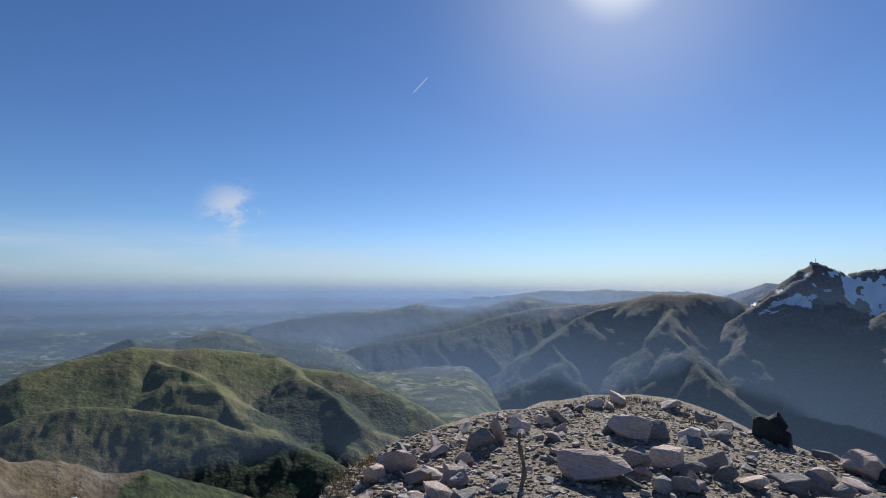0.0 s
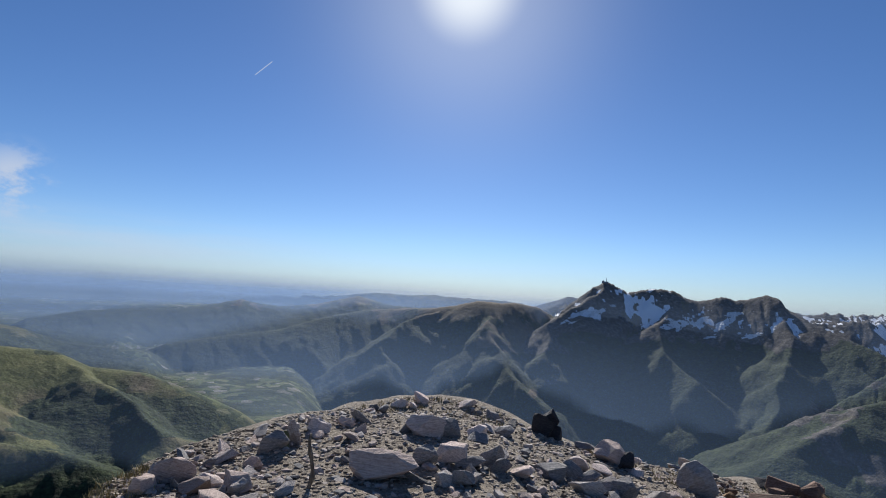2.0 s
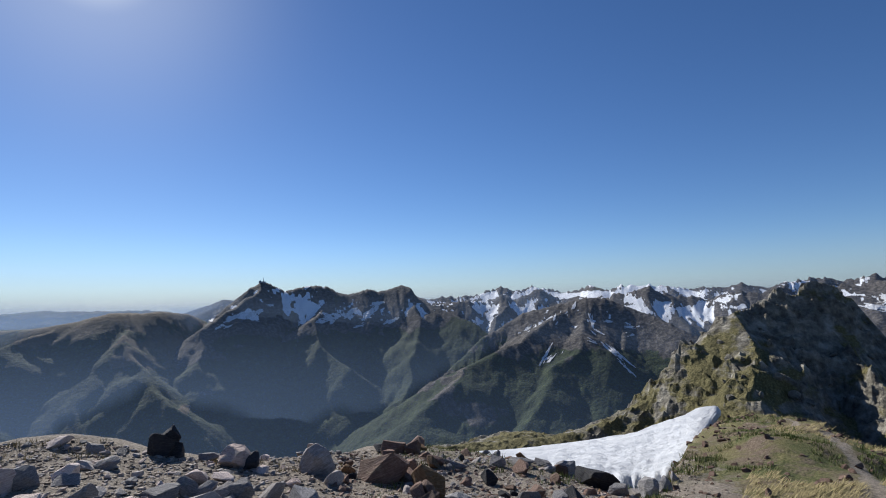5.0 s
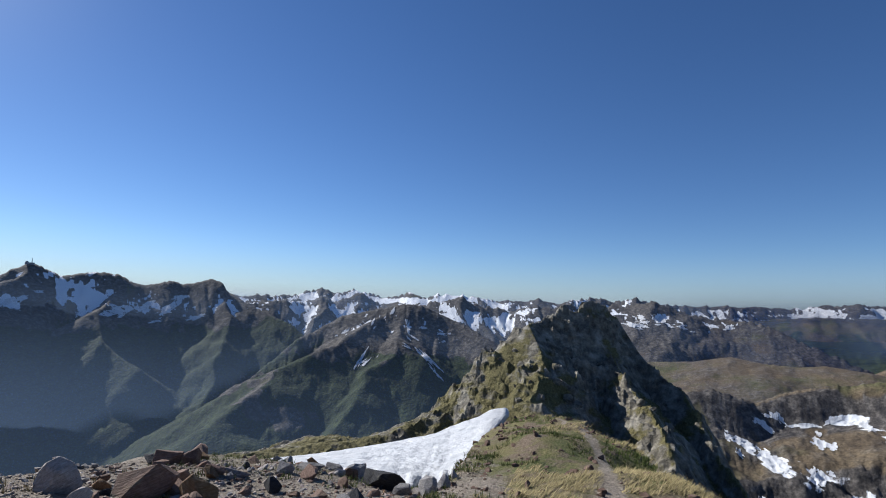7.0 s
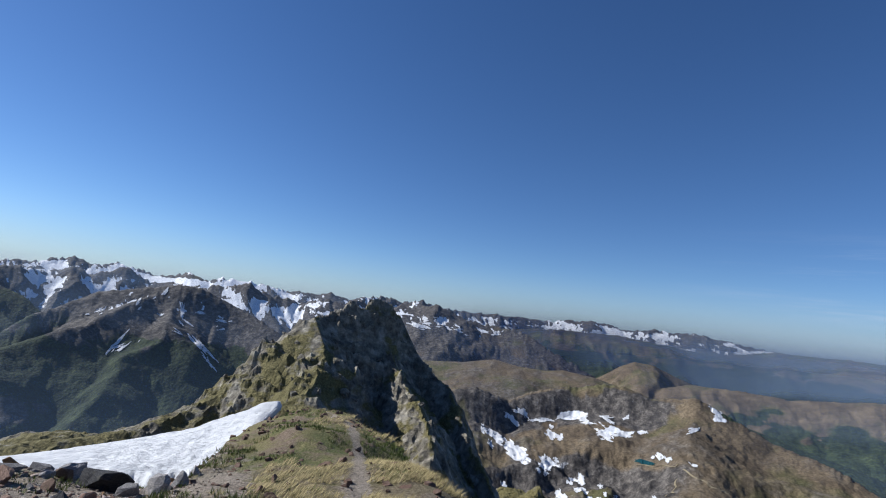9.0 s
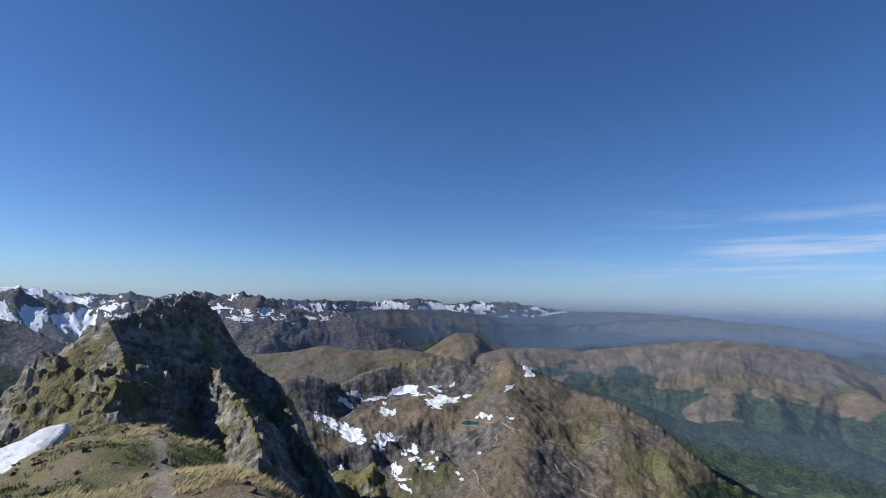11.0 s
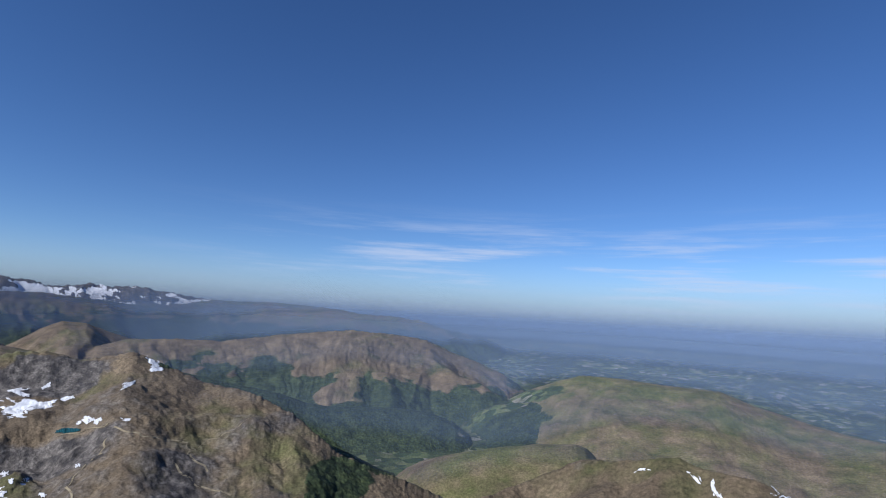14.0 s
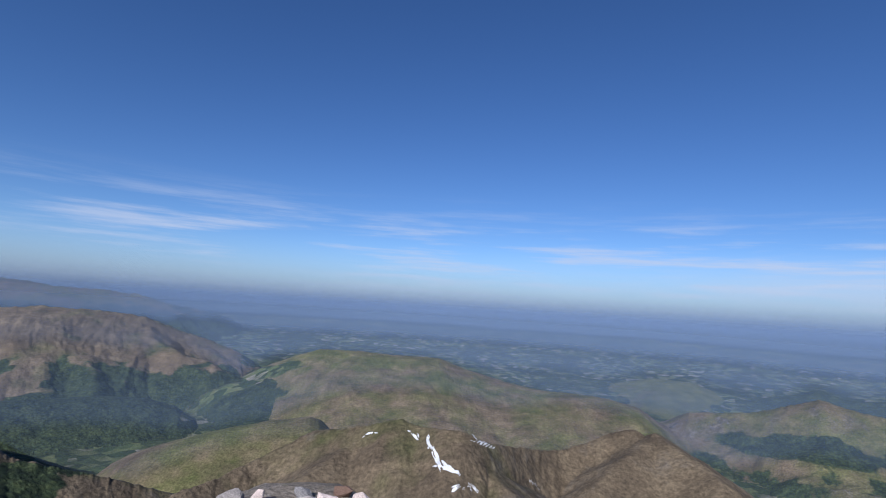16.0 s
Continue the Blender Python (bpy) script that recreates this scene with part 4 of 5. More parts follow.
def crag_material():
    m = material("crag_rock", 0.9)
    n = Nodes(m)
    fine, mid = n.noise(0.9, 9, 0.68), n.noise(0.4, 8, 0.65, stretch=(1, 1, 2.2))
    rock = n.ramp(fine, [(0.34, (0.070, 0.063, 0.052)), (0.5, (0.215, 0.195, 0.155)), (0.66, (0.41, 0.38, 0.315))])
    turf = n.ramp(n.noise(6, 6, 0.7), [(0.3, (0.070, 0.064, 0.026)), (0.52, (0.165, 0.145, 0.062)), (0.75, (0.31, 0.26, 0.13))])
    col = n.mix(n.ramp(n.math("ADD", n.attr("turf"), n.math("MULTIPLY", n.math("SUBTRACT", mid, 0.5), 1.4)), [(0.42, 0), (0.58, 1)]), rock, turf)
    n.colour(col)
    n.bump(n.math("ADD", fine, n.math("MULTIPLY", mid, 2.5)), 0.9, 0.5)
    return m


def snow_material():
    m = material("old_snow", 0.6)
    n = Nodes(m)
    n.colour(n.ramp(n.noise(0.8, 8, 0.7), [(0.3, (0.50, 0.51, 0.53)), (0.6, (0.70, 0.705, 0.71))]))
    n.bump(n.noise(2.0, 8, 0.65), 0.9, 0.35)
    return m


STONY, CRAG_ROCK, SNOW = stony_material(), crag_material(), snow_material()
s_az = np.arange(-180, 180, 0.75)
s_r = np.concatenate([[0.01, 0.12], np.geomspace(0.3, 60, 190)])
rg, ag = np.meshgrid(s_r, s_az, indexing="ij")
sz = summit_height(ag, rg)
S_AZ = [40.6, 44.3, 50.1, 57.0, 62.8, 67.0, 70.0, 72.3, 73.6, 75.6]
S_LOW = [-16.2, -16.4, -16.5, -16.6, -16.9, -17.3, -17.3, -16.2, -13.9, -10.9]
S_TOP = [-16.0, -15.6, -15.7, -15.3, -14.4, -13.5, -12.4, -11.4, -10.8, -10.5]
S_NEAR = [24, 21, 18.5, 16.5, 15, 13.5, 13, 15, 24, 40]
S_FAR = [25, 28, 31, 33, 34, 35, 37, 39, 41, 42]
near_e, far_e = np.interp(ag, S_AZ, S_NEAR), np.interp(ag, S_AZ, S_FAR)
snow_v = (rg - near_e) / (far_e - near_e)
snow_z = EYE + rg * np.tan(np.radians(np.interp(ag, S_AZ, S_LOW) + np.clip(snow_v, 0, 1) * (np.interp(ag, S_AZ, S_TOP) - np.interp(ag, S_AZ, S_LOW))))
under = smooth(40, 42, ag) * (1 - smooth(74, 75, ag)) * smooth(-0.5, 0.0, snow_v) * (1 - smooth(1.0, 1.4, snow_v))
sz = np.where(under > 0, sz + under * (np.minimum(sz, snow_z - 0.30) - sz), sz)
sx, sy = rg * np.sin(np.radians(ag)), rg * np.cos(np.radians(ag))
summit = sheet("summit_ground", sx[:, ::-1], sy[:, ::-1], sz[:, ::-1], STONY, True)
turf = smooth(38, 60, ag) * smooth(7, 13, rg) * 0.9 + smooth(72, 80, ag) * smooth(3, 7, rg) * 0.6 + 0.25 * smooth(-5, -15, ag)
turf = turf * (1 - 0.35 * smooth(62, 69, ag) * (1 - smooth(77, 81, ag)))
TROD = [polar(91.0, 4.5), polar(89.0, 7.5), polar(87.0, 11.0), polar(84.5, 16.0), polar(82.0, 23.0), polar(79.5, 34.0)]


def off_trod(x, y):
    """Distance from the trodden line over the saddle."""
    near = np.full(np.shape(x), 99.0)
    for p, q in zip(TROD, TROD[1:]):
        dx, dy = q.x - p.x, q.y - p.y
        t = np.clip(((x - p.x) * dx + (y - p.y) * dy) / (dx * dx + dy * dy), 0, 1)
        near = np.minimum(near, np.hypot(x - p.x - t * dx, y - p.y - t * dy))
    return near + 0.12 * fbm(np.asarray(x) / 0.7, np.asarray(y) / 0.7, 3, 61)


turf = turf * smooth(0.06, 0.24, off_trod(sx, sy))
attribute(summit, "turf", (np.clip(turf, 0, 1) * np.where(ag > 150, 0.4, 1))[:, ::-1])
tagged(summit, "stony summit ground with gravel and thin dry turf", "ground", kind="structure")

cx, cy = np.meshgrid(np.arange(24, 86, 0.22), np.arange(-18, 36, 0.22), indexing="ij")
cz0 = crag_height(cx, cy)
steps = fbm(cx / 5.0, cy / 5.0, 6, 71, True)
lumps = fbm(cx / 12, cy / 12, 4, 77)
gr = np.gradient(cz0, 0.22)
steep_c = np.clip(np.hypot(*gr), 0, 2.2)
cz = cz0 + (0.6 + 0.75 * steep_c) * (steps - 0.4) + (1.1 * lumps + 1.5 * fbm(cx / 6, cy / 6, 3, 79)) * np.minimum(1, 0.3 + steep_c) - 0.3
cz = cz0 + (cz - cz0) * (0.25 + 0.75 * smooth(-10, -5, cz0))
strata = cz + 0.35 * cx - 0.2 * cy + 0.8 * fbm(cx / 3, cy / 3, 3, 83)
tread = 1.7
cz = cz + 0.8 * smooth(-11, -6, cz0) * steep_c * (np.abs((strata / tread) % 1 - 0.5) - 0.25) * tread + (0.25 + 0.4 * steep_c) * fbm(cx / 1.6, cy / 1.6, 5, 81, True)
cz = np.maximum(cz0 - 0.5, cz)
cz = np.maximum(cz, -45)
crag = sheet("rocky_peak", cx, cy, cz, CRAG_ROCK)
crag.data.polygons.foreach_set("use_smooth", np.zeros(len(crag.data.polygons), bool))
attribute(crag, "turf", np.clip(0.86 - 0.34 * steep_c + 0.55 * lumps - 0.35 * steps, 0, 1))
tagged(crag, "rugged grey rock crag with turf ledges beside the saddle", "rock formation")

# the snowfield lies in the hollow on the sunny side of the saddle
va, vv = np.meshgrid(np.linspace(S_AZ[0], S_AZ[-1], 150), np.linspace(0, 1, 60), indexing="ij")
wob = 0.05 * fbm(va / 1.6, vv * 2, 5, 91)
rim = np.clip(np.minimum(np.minimum(vv, 1 - vv) * 14, np.minimum(va - S_AZ[0], S_AZ[-1] - va) * 2.0), 0, 1)
lo, hi = np.interp(va, S_AZ, S_NEAR), np.interp(va, S_AZ, S_FAR)
sr = lo + (hi - lo) * (vv + wob * (1 - vv) * 1.6) + 0.9 * fbm(va / 1.1, vv * 0 + 3, 4, 95) * (1 - vv)
angle = np.interp(va, S_AZ, S_LOW) + vv * (np.interp(va, S_AZ, S_TOP) - np.interp(va, S_AZ, S_LOW))
s_z = EYE + sr * np.tan(np.radians(angle)) + 0.10 * fbm(sr / 1.5, va / 2.5, 5, 97) - 0.45 * (1 - rim) ** 2
snowfield = sheet("snowfield", sr * np.sin(np.radians(va)), sr * np.cos(np.radians(va)), s_z, SNOW)
tagged(snowfield, "white patch of old wind-rippled snow in the saddle", "snow")

# ---- loose stones, gravel, turf and the stick on the summit ----
def summit_z(x, y):
    az, r = math.degrees(math.atan2(x, y)), math.hypot(x, y)
    i = min(max(np.searchsorted(s_r, r), 1), len(s_r) - 1)
    k = int(round((az + 180) / 0.75)) % len(s_az)
    f = (r - s_r[i - 1]) / (s_r[i] - s_r[i - 1])
    return float(sz[i - 1, k] * (1 - f) + sz[i, k] * f)


def stone_material(name, dark, middle, light, lichen=0.25):
    m = material(name, 0.8)
    n = Nodes(m)
    info = n.t.nodes.new("ShaderNodeObjectInfo")
    grain, patch, thin = n.noise(14, 8, 0.7), n.noise(3.0, 6, 0.6), n.noise(5, 5, 0.6, stretch=(1, 1, 7))
    v = n.math("ADD", n.math("MULTIPLY", grain, 0.5), n.math("MULTIPLY", thin, 0.5))
    col = n.ramp(v, [(0.32, dark), (0.5, middle), (0.68, light)])
    shade = n.math("ADD", n.math("MULTIPLY", info.outputs["Random"], 0.7), 0.65)
    comb = n.t.nodes.new("ShaderNodeCombineColor")
    for k in range(3):
        n.link(shade, comb.inputs[k])
    col = n.mix(1.0, col, comb.outputs[0], "MULTIPLY")
    col = n.mix(n.math("MULTIPLY", n.ramp(patch, [(0.60, 0), (0.66, 1)]), lichen), col, (0.30, 0.27, 0.16))
    n.colour(col)
    n.bump(n.math("ADD", grain, n.math("MULTIPLY", thin, 1.5)), 0.7, 0.02)
    return m


STONE = {
    "w": stone_material("pale_stone", (0.27, 0.208, 0.182), (0.56, 0.458, 0.405), (0.80, 0.69, 0.62)),
    "p": stone_material("pinkish_stone", (0.252, 0.189, 0.161), (0.462, 0.357, 0.308), (0.644, 0.532, 0.462)),
    "g": stone_material("grey_stone", (0.20, 0.175, 0.160), (0.40, 0.355, 0.325), (0.62, 0.565, 0.52)),
    "d": stone_material("dark_stone", (0.095, 0.092, 0.093), (0.215, 0.203, 0.198), (0.40, 0.375, 0.355)),
    "k": stone_material("black_stone", (0.018, 0.018, 0.021), (0.038, 0.038, 0.042), (0.085, 0.082, 0.082), 0.1),
    "b": stone_material("red_brown_stone", (0.10, 0.062, 0.045), (0.20, 0.125, 0.09), (0.32, 0.22, 0.17)),
    "o": stone_material("rusty_stone", (0.13, 0.075, 0.035), (0.25, 0.145, 0.07), (0.36, 0.25, 0.15)),
    "m": stone_material("mossy_stone", (0.06, 0.06, 0.025), (0.12, 0.115, 0.045), (0.25, 0.23, 0.14)),
}
SHAPES = {}
rng = random.Random(11)


def stone_mesh(kind, seed, chipped=True):
    """An angular split block: a hull of scattered points cut by fracture planes, its edges chipped. Unit width, depth and height, standing on z = 0."""
    rr = random.Random(seed)
    bm = bmesh.new()
    for k in range(12):
        way = Vector((rr.gauss(0, 1), rr.gauss(0, 1), rr.gauss(0, 1))).normalized()
        bm.verts.new(way * 0.5 / max(abs(way.x), abs(way.y), abs(way.z)) ** 0.6 * rr.uniform(0.8, 1.05))
    hull = bmesh.ops.convex_hull(bm, input=bm.verts)
    bmesh.ops.delete(bm, geom=list({g for g in hull["geom_interior"] + hull["geom_unused"] if isinstance(g, bmesh.types.BMVert)}), context="VERTS")
    for k in range({"slab": 5, "block": 6, "shard": 6}[kind]):
        a, up = rr.uniform(0, 6.283), rr.gauss(0, 1.1) if k % 2 else rr.gauss(0, 0.3)
        way = Vector((math.cos(a), math.sin(a), up)).normalized()
        cut = bmesh.ops.bisect_plane(bm, geom=bm.verts[:] + bm.edges[:] + bm.faces[:], plane_co=way * rr.uniform(0.20, 0.40), plane_no=way, clear_outer=True)
        rim = [e for e in cut["geom_cut"] if isinstance(e, bmesh.types.BMEdge)]
        if len(rim) > 2:
            bmesh.ops.contextual_create(bm, geom=rim)
    bmesh.ops.remove_doubles(bm, verts=bm.verts[:], dist=0.03)
    if chipped:
        bmesh.ops.bevel(bm, geom=bm.edges[:], offset=0.018, segments=1, affect="EDGES")
        bmesh.ops.triangulate(bm, faces=bm.faces[:])
        bmesh.ops.subdivide_edges(bm, edges=[e for e in bm.edges if e.calc_length() > 0.35], cuts=1)
    else:
        bmesh.ops.dissolve_limit(bm, angle_limit=0.3, verts=bm.verts, edges=bm.edges)
    bmesh.ops.triangulate(bm, faces=bm.faces[:])
    xs, ys, zs = zip(*(v.co for v in bm.verts))
    lean = rr.uniform(-0.5, 0.5)
    for v in bm.verts:
        p = Vector([(c - min(q)) / (max(q) - min(q)) - 0.5 for c, q in zip(v.co, (xs, ys, zs))])
        taper = 1 - (0.5 if kind == "shard" else 0.06) * (p.z + 0.5)
        jolt = noise.noise_vector(p * 4.2 + Vector((seed, 0, 0))) * 0.055
        v.co = (p.x * taper + (lean * (p.z + 0.5) * 0.5 if kind == "shard" else 0) + jolt.x, p.y * taper + jolt.y, p.z + 0.5 + jolt.z)
    me = bpy.data.meshes.new(kind)
    bm.to_mesh(me)
    bm.free()
    return me


for kind in ("slab", "block", "shard"):
    SHAPES[kind] = [stone_mesh(kind, 100 + i * 7 + len(kind)) for i in range(12)]
CHIPS = [stone_mesh(kind, 300 + i, False) for i in range(8) for kind in ("slab", "block")]
WORDS = {"w": "pale grey", "p": "pinkish", "g": "grey", "d": "dark grey", "k": "black", "b": "red-brown", "o": "rusty brown", "m": "moss-covered"}
FORMS = {"slab": "flat slab of stone", "block": "angular block of stone", "shard": "upright splinter of stone"}


def stone(x, y, w, h, tone, kind=None, depth=None, turn=None, tip=8):
    kind = kind or ("shard" if h > 1.05 * w else "slab" if h < 0.65 * w else "block")
    me = rng.choice(SHAPES[kind])
    key = (me.name, tone)
    if key not in SHAPES:
        SHAPES[key] = me.copy()
        SHAPES[key].materials.append(STONE[tone])
    ob = new("stone", SHAPES[key])
    turn = rng.uniform(0, 360) if turn is None else turn
    depth = depth or w * rng.uniform(0.5, 0.85)
    ob.matrix_basis = pose(x, y, summit_z(x, y) - 0.2 * h - 0.01, rng.uniform(-tip, tip), rng.uniform(-tip, tip), turn) @ Matrix.Diagonal((w, depth, h * 1.18, 1))
    tagged(ob, "%s %s lying on the summit gravel" % (WORDS[tone], FORMS[kind]) if kind != "shard" else "%s %s on the summit" % (WORDS[tone], FORMS[kind]), "stone", "stones on the summit")
    return ob


def stones(rows):
    for az, r, w, h, tone in rows:
        p = polar(az, r)
        tall = 0.95 if tone == "k" or h < 0.4 * w else 0.85
        stone(p.x, p.y, w * 0.98, h * tall, tone, "block" if tone == "k" else None, turn=rng.uniform(-25, 25) - az, tip=26)


stones([
    (-1.7, 5.77, 0.2, 0.35, "w"), (-3.8, 5.42, 0.3, 0.25, "d"), (-2.9, 5.55, 0.15, 0.2, "m"), (-0.4, 6.53, 0.18, 0.16, "p"), (5.2, 6.74, 0.44, 0.18, "d"),
    (8.7, 7.72, 0.29, 0.13, "w"), (6.0, 7.55, 0.17, 0.11, "d"), (12.1, 6.32, 0.53, 0.3, "w"), (14.4, 6.3, 0.31, 0.25, "d"),
    (17.7, 6.35, 0.3, 0.2, "w"), (20.3, 6.88, 0.39, 0.15, "d"), (24.3, 7.50, 0.38, 0.34, "k"), (24.9, 7.58, 0.36, 0.40, "k"), (25.6, 7.5, 0.26, 0.26, "k"), (8.0, 4.82, 0.72, 0.28, "p"),
    (12.0, 5.11, 0.26, 0.25, "d"), (14.3, 5.33, 0.31, 0.33, "p"), (12.3, 4.85, 0.32, 0.21, "d"),
])
stones([
    (14.2, 4.7, 0.22, 0.17, "g"), (16.2, 4.72, 0.24, 0.2, "g"), (17.2, 5.29, 0.35, 0.15, "d"), (19.2, 5.43, 0.26, 0.22, "g"),
    (20.5, 5.24, 0.25, 0.16, "d"), (17.7, 4.89, 0.23, 0.16, "g"), (25.3, 5.68, 0.37, 0.17, "d"), (26.9, 5.78, 0.27, 0.2, "d"),
    (28.7, 5.35, 0.35, 0.23, "g"), (29.2, 5.76, 0.32, 0.14, "d"), (31.3, 5.55, 0.3, 0.18, "g"), (32.6, 5.43, 0.26, 0.27, "d"),
    (3.2, 6.4, 0.22, 0.13, "p"), (0.6, 6.08, 0.28, 0.19, "w"),
])
stones([
    (39.5, 6.73, 0.43, 0.47, "g"), (40.9, 6.45, 0.29, 0.24, "g"), (45.9, 6.82, 0.69, 0.4, "b"), (49.7, 6.57, 0.52, 0.44, "o"),
    (35.1, 5.61, 0.36, 0.26, "g"), (38.6, 5.58, 0.34, 0.21, "d"), (45.4, 9.69, 0.54, 0.3, "b"), (52.3, 8.46, 0.35, 0.23, "d"),
    (49.9, 8.35, 0.31, 0.18, "b"), (56.2, 9.03, 0.28, 0.2, "d"), (58.4, 9.41, 0.53, 0.18, "d"), (60.4, 10.07, 0.34, 0.17, "d"),
    (62.8, 9.89, 0.49, 0.25, "d"), (65.3, 9.13, 0.70, 0.40, "k"), (67.9, 8.6, 0.29, 0.26, "d"), (69.6, 9.14, 0.31, 0.15, "g"),
])
stones([
    (-13.2, 4.85, 0.39, 0.27, "p"), (-10.1, 4.54, 0.32, 0.14, "p"), (-9.1, 4.66, 0.22, 0.13, "w"), (-8.2, 5.49, 0.08, 0.06, "d"),
])
stones([(28.2, 7.3, 0.30, 0.13, "d"), (30.9, 6.9, 0.48, 0.30, "p"), (31.9, 6.8, 0.24, 0.26, "k"), (16.0, 7.9, 0.35, 0.14, "w"), (18.5, 7.5, 0.25, 0.12, "g")])
stones([(az, r, 0.62 * w, 0.62 * h, tone) for az, r, w, h, tone in [(157.9, 5.75, 0.45, 0.16, "g"), (159.6, 5.8, 0.38, 0.20, "d"), (161.5, 6.0, 0.42, 0.26, "b"), (163.1, 5.9, 0.36, 0.22, "b"),
        (164.5, 6.1, 0.42, 0.20, "g"), (166.2, 6.1, 0.46, 0.18, "w"), (168.0, 6.0, 0.40, 0.18, "d"), (169.8, 5.8, 0.44, 0.15, "w"), (156.4, 5.6, 0.36, 0.14, "w"),
        (160.7, 6.2, 0.3, 0.2, "w"), (163.8, 6.35, 0.3, 0.2, "d"), (167.2, 6.4, 0.34, 0.2, "b"), (171.7, 5.5, 0.4, 0.16, "d"), (158.7, 6.1, 0.4, 0.2, "g"),
        (162.3, 5.7, 0.4, 0.16, "d"), (165.3, 5.8, 0.5, 0.2, "b"), (168.9, 6.3, 0.4, 0.2, "w"), (170.7, 6.2, 0.4, 0.22, "d"), (160.3, 5.6, 0.34, 0.2, "w")]])
for _ in range(70):
    az, r = rng.uniform(41, 73), rng.uniform(5.5, 11.5)
    p = polar(az, r)
    size = 0.12 + 0.26 * rng.random() ** 2
    stone(p.x, p.y, size, size * rng.uniform(0.3, 0.8), rng.choice("bdbodkb"), tip=24)

# more stones between the large ones
for _ in range(240):
    az = rng.choice((rng.uniform(-17, 38), rng.uniform(-17, 38), rng.uniform(36, 72)))
    far = float(np.interp(az, [-17, -5, 10, 30, 40, 72], [4.9, 6.2, 8.2, 7.0, 9.0, 10.5]))
    r = math.sqrt(rng.uniform(3.6 ** 2, far ** 2))
    p = polar(az, r)
    size = 0.05 + 0.2 * rng.random() ** 2
    size *= 1.25
    stone(p.x, p.y, size, size * rng.uniform(0.2, 0.6), rng.choice("wwpgpdpgdw" if az < 38 else "ddbgdob"), tip=32)


def stuff(name, verts, faces, mat, label, category):
    me = bpy.data.meshes.new(name)
    me.from_pydata(verts, [], faces)
    me.materials.append(mat)
    return tagged(new(name, me), label, category, kind="stuff")


def rubble(count, seed):
    """Small split stones, too many to count, as one mesh per tone."""
    rr = random.Random(seed)
    for tone, share in (("w", 0.2), ("g", 0.25), ("d", 0.35), ("p", 0.15), ("b", 0.35)):
        verts, faces = [], []
        for _ in range(int(count * share)):
            az = rr.uniform(40, 72) if tone == "b" or rr.random() < 0.3 else rr.uniform(-17, 42)
            far = float(np.interp(az, [-17, -5, 10, 30, 40, 72], [4.9, 6.3, 8.4, 7.2, 9.0, 11]))
            r = math.sqrt(rr.uniform(3.3 ** 2, far ** 2))
            p = polar(az + rr.gauss(0, 0.3), r)
            s = 0.035 + 0.10 * rr.random() ** 2.2
            me = rr.choice(CHIPS)
            m = pose(p.x, p.y, summit_z(p.x, p.y) - 0.12 * s, rr.uniform(-30, 30), rr.uniform(-30, 30), rr.uniform(0, 360)) @ Matrix.Diagonal((s, s * rr.uniform(0.5, 0.9), s * rr.uniform(0.2, 0.55), 1))
            b = len(verts)
            verts.extend([m @ v.co for v in me.vertices])
            faces.extend([tuple(b + i for i in f.vertices) for f in me.polygons])
        stuff("rubble", verts, faces, STONE[tone], "small %s split stones strewn over the summit" % WORDS[tone], "rubble")


rubble(2000, 5)


def turf_stones(count, seed):
    """Half-buried brownish stones over the turf of the saddle."""
    rr = random.Random(seed)
    verts, faces = [], []
    for _ in range(count):
        az, r = rr.uniform(72, 97), rr.uniform(4, 44)
        if az > 86 and r > 18:
            continue
        p = polar(az, r)
        s = (0.06 + 0.16 * rr.random() ** 2) * (0.7 + r / 30)
        me = rr.choice(CHIPS)
        m = pose(p.x, p.y, summit_z(p.x, p.y) - 0.2 * s, rr.uniform(-25, 25), rr.uniform(-25, 25), rr.uniform(0, 360)) @ Matrix.Diagonal((s, s * rr.uniform(0.5, 0.9), s * rr.uniform(0.3, 0.7), 1))
        b = len(verts)
        verts.extend([m @ v.co for v in me.vertices])
        faces.extend([tuple(b + i for i in f.vertices) for f in me.polygons])
    stuff("rubble", verts, faces, STONE["b"], "reddish-brown stones half sunk in the turf of the saddle", "rubble")


turf_stones(900, 9)


def gravel_material():
    m = material("gravel", 0.85)
    n = Nodes(m)
    geo = n.t.nodes.new("ShaderNodeNewGeometry")
    col = n.ramp(geo.outputs["Random Per Island"], [(0.0, (0.075, 0.060, 0.046)), (0.35, (0.19, 0.150, 0.114)), (0.65, (0.32, 0.258, 0.200)), (1.0, (0.54, 0.46, 0.385))])
    n.colour(n.mix(0.5, col, n.ramp(n.noise(30, 5, 0.7), [(0.3, 0.6), (0.7, 1.0)]), "MULTIPLY"))
    return m


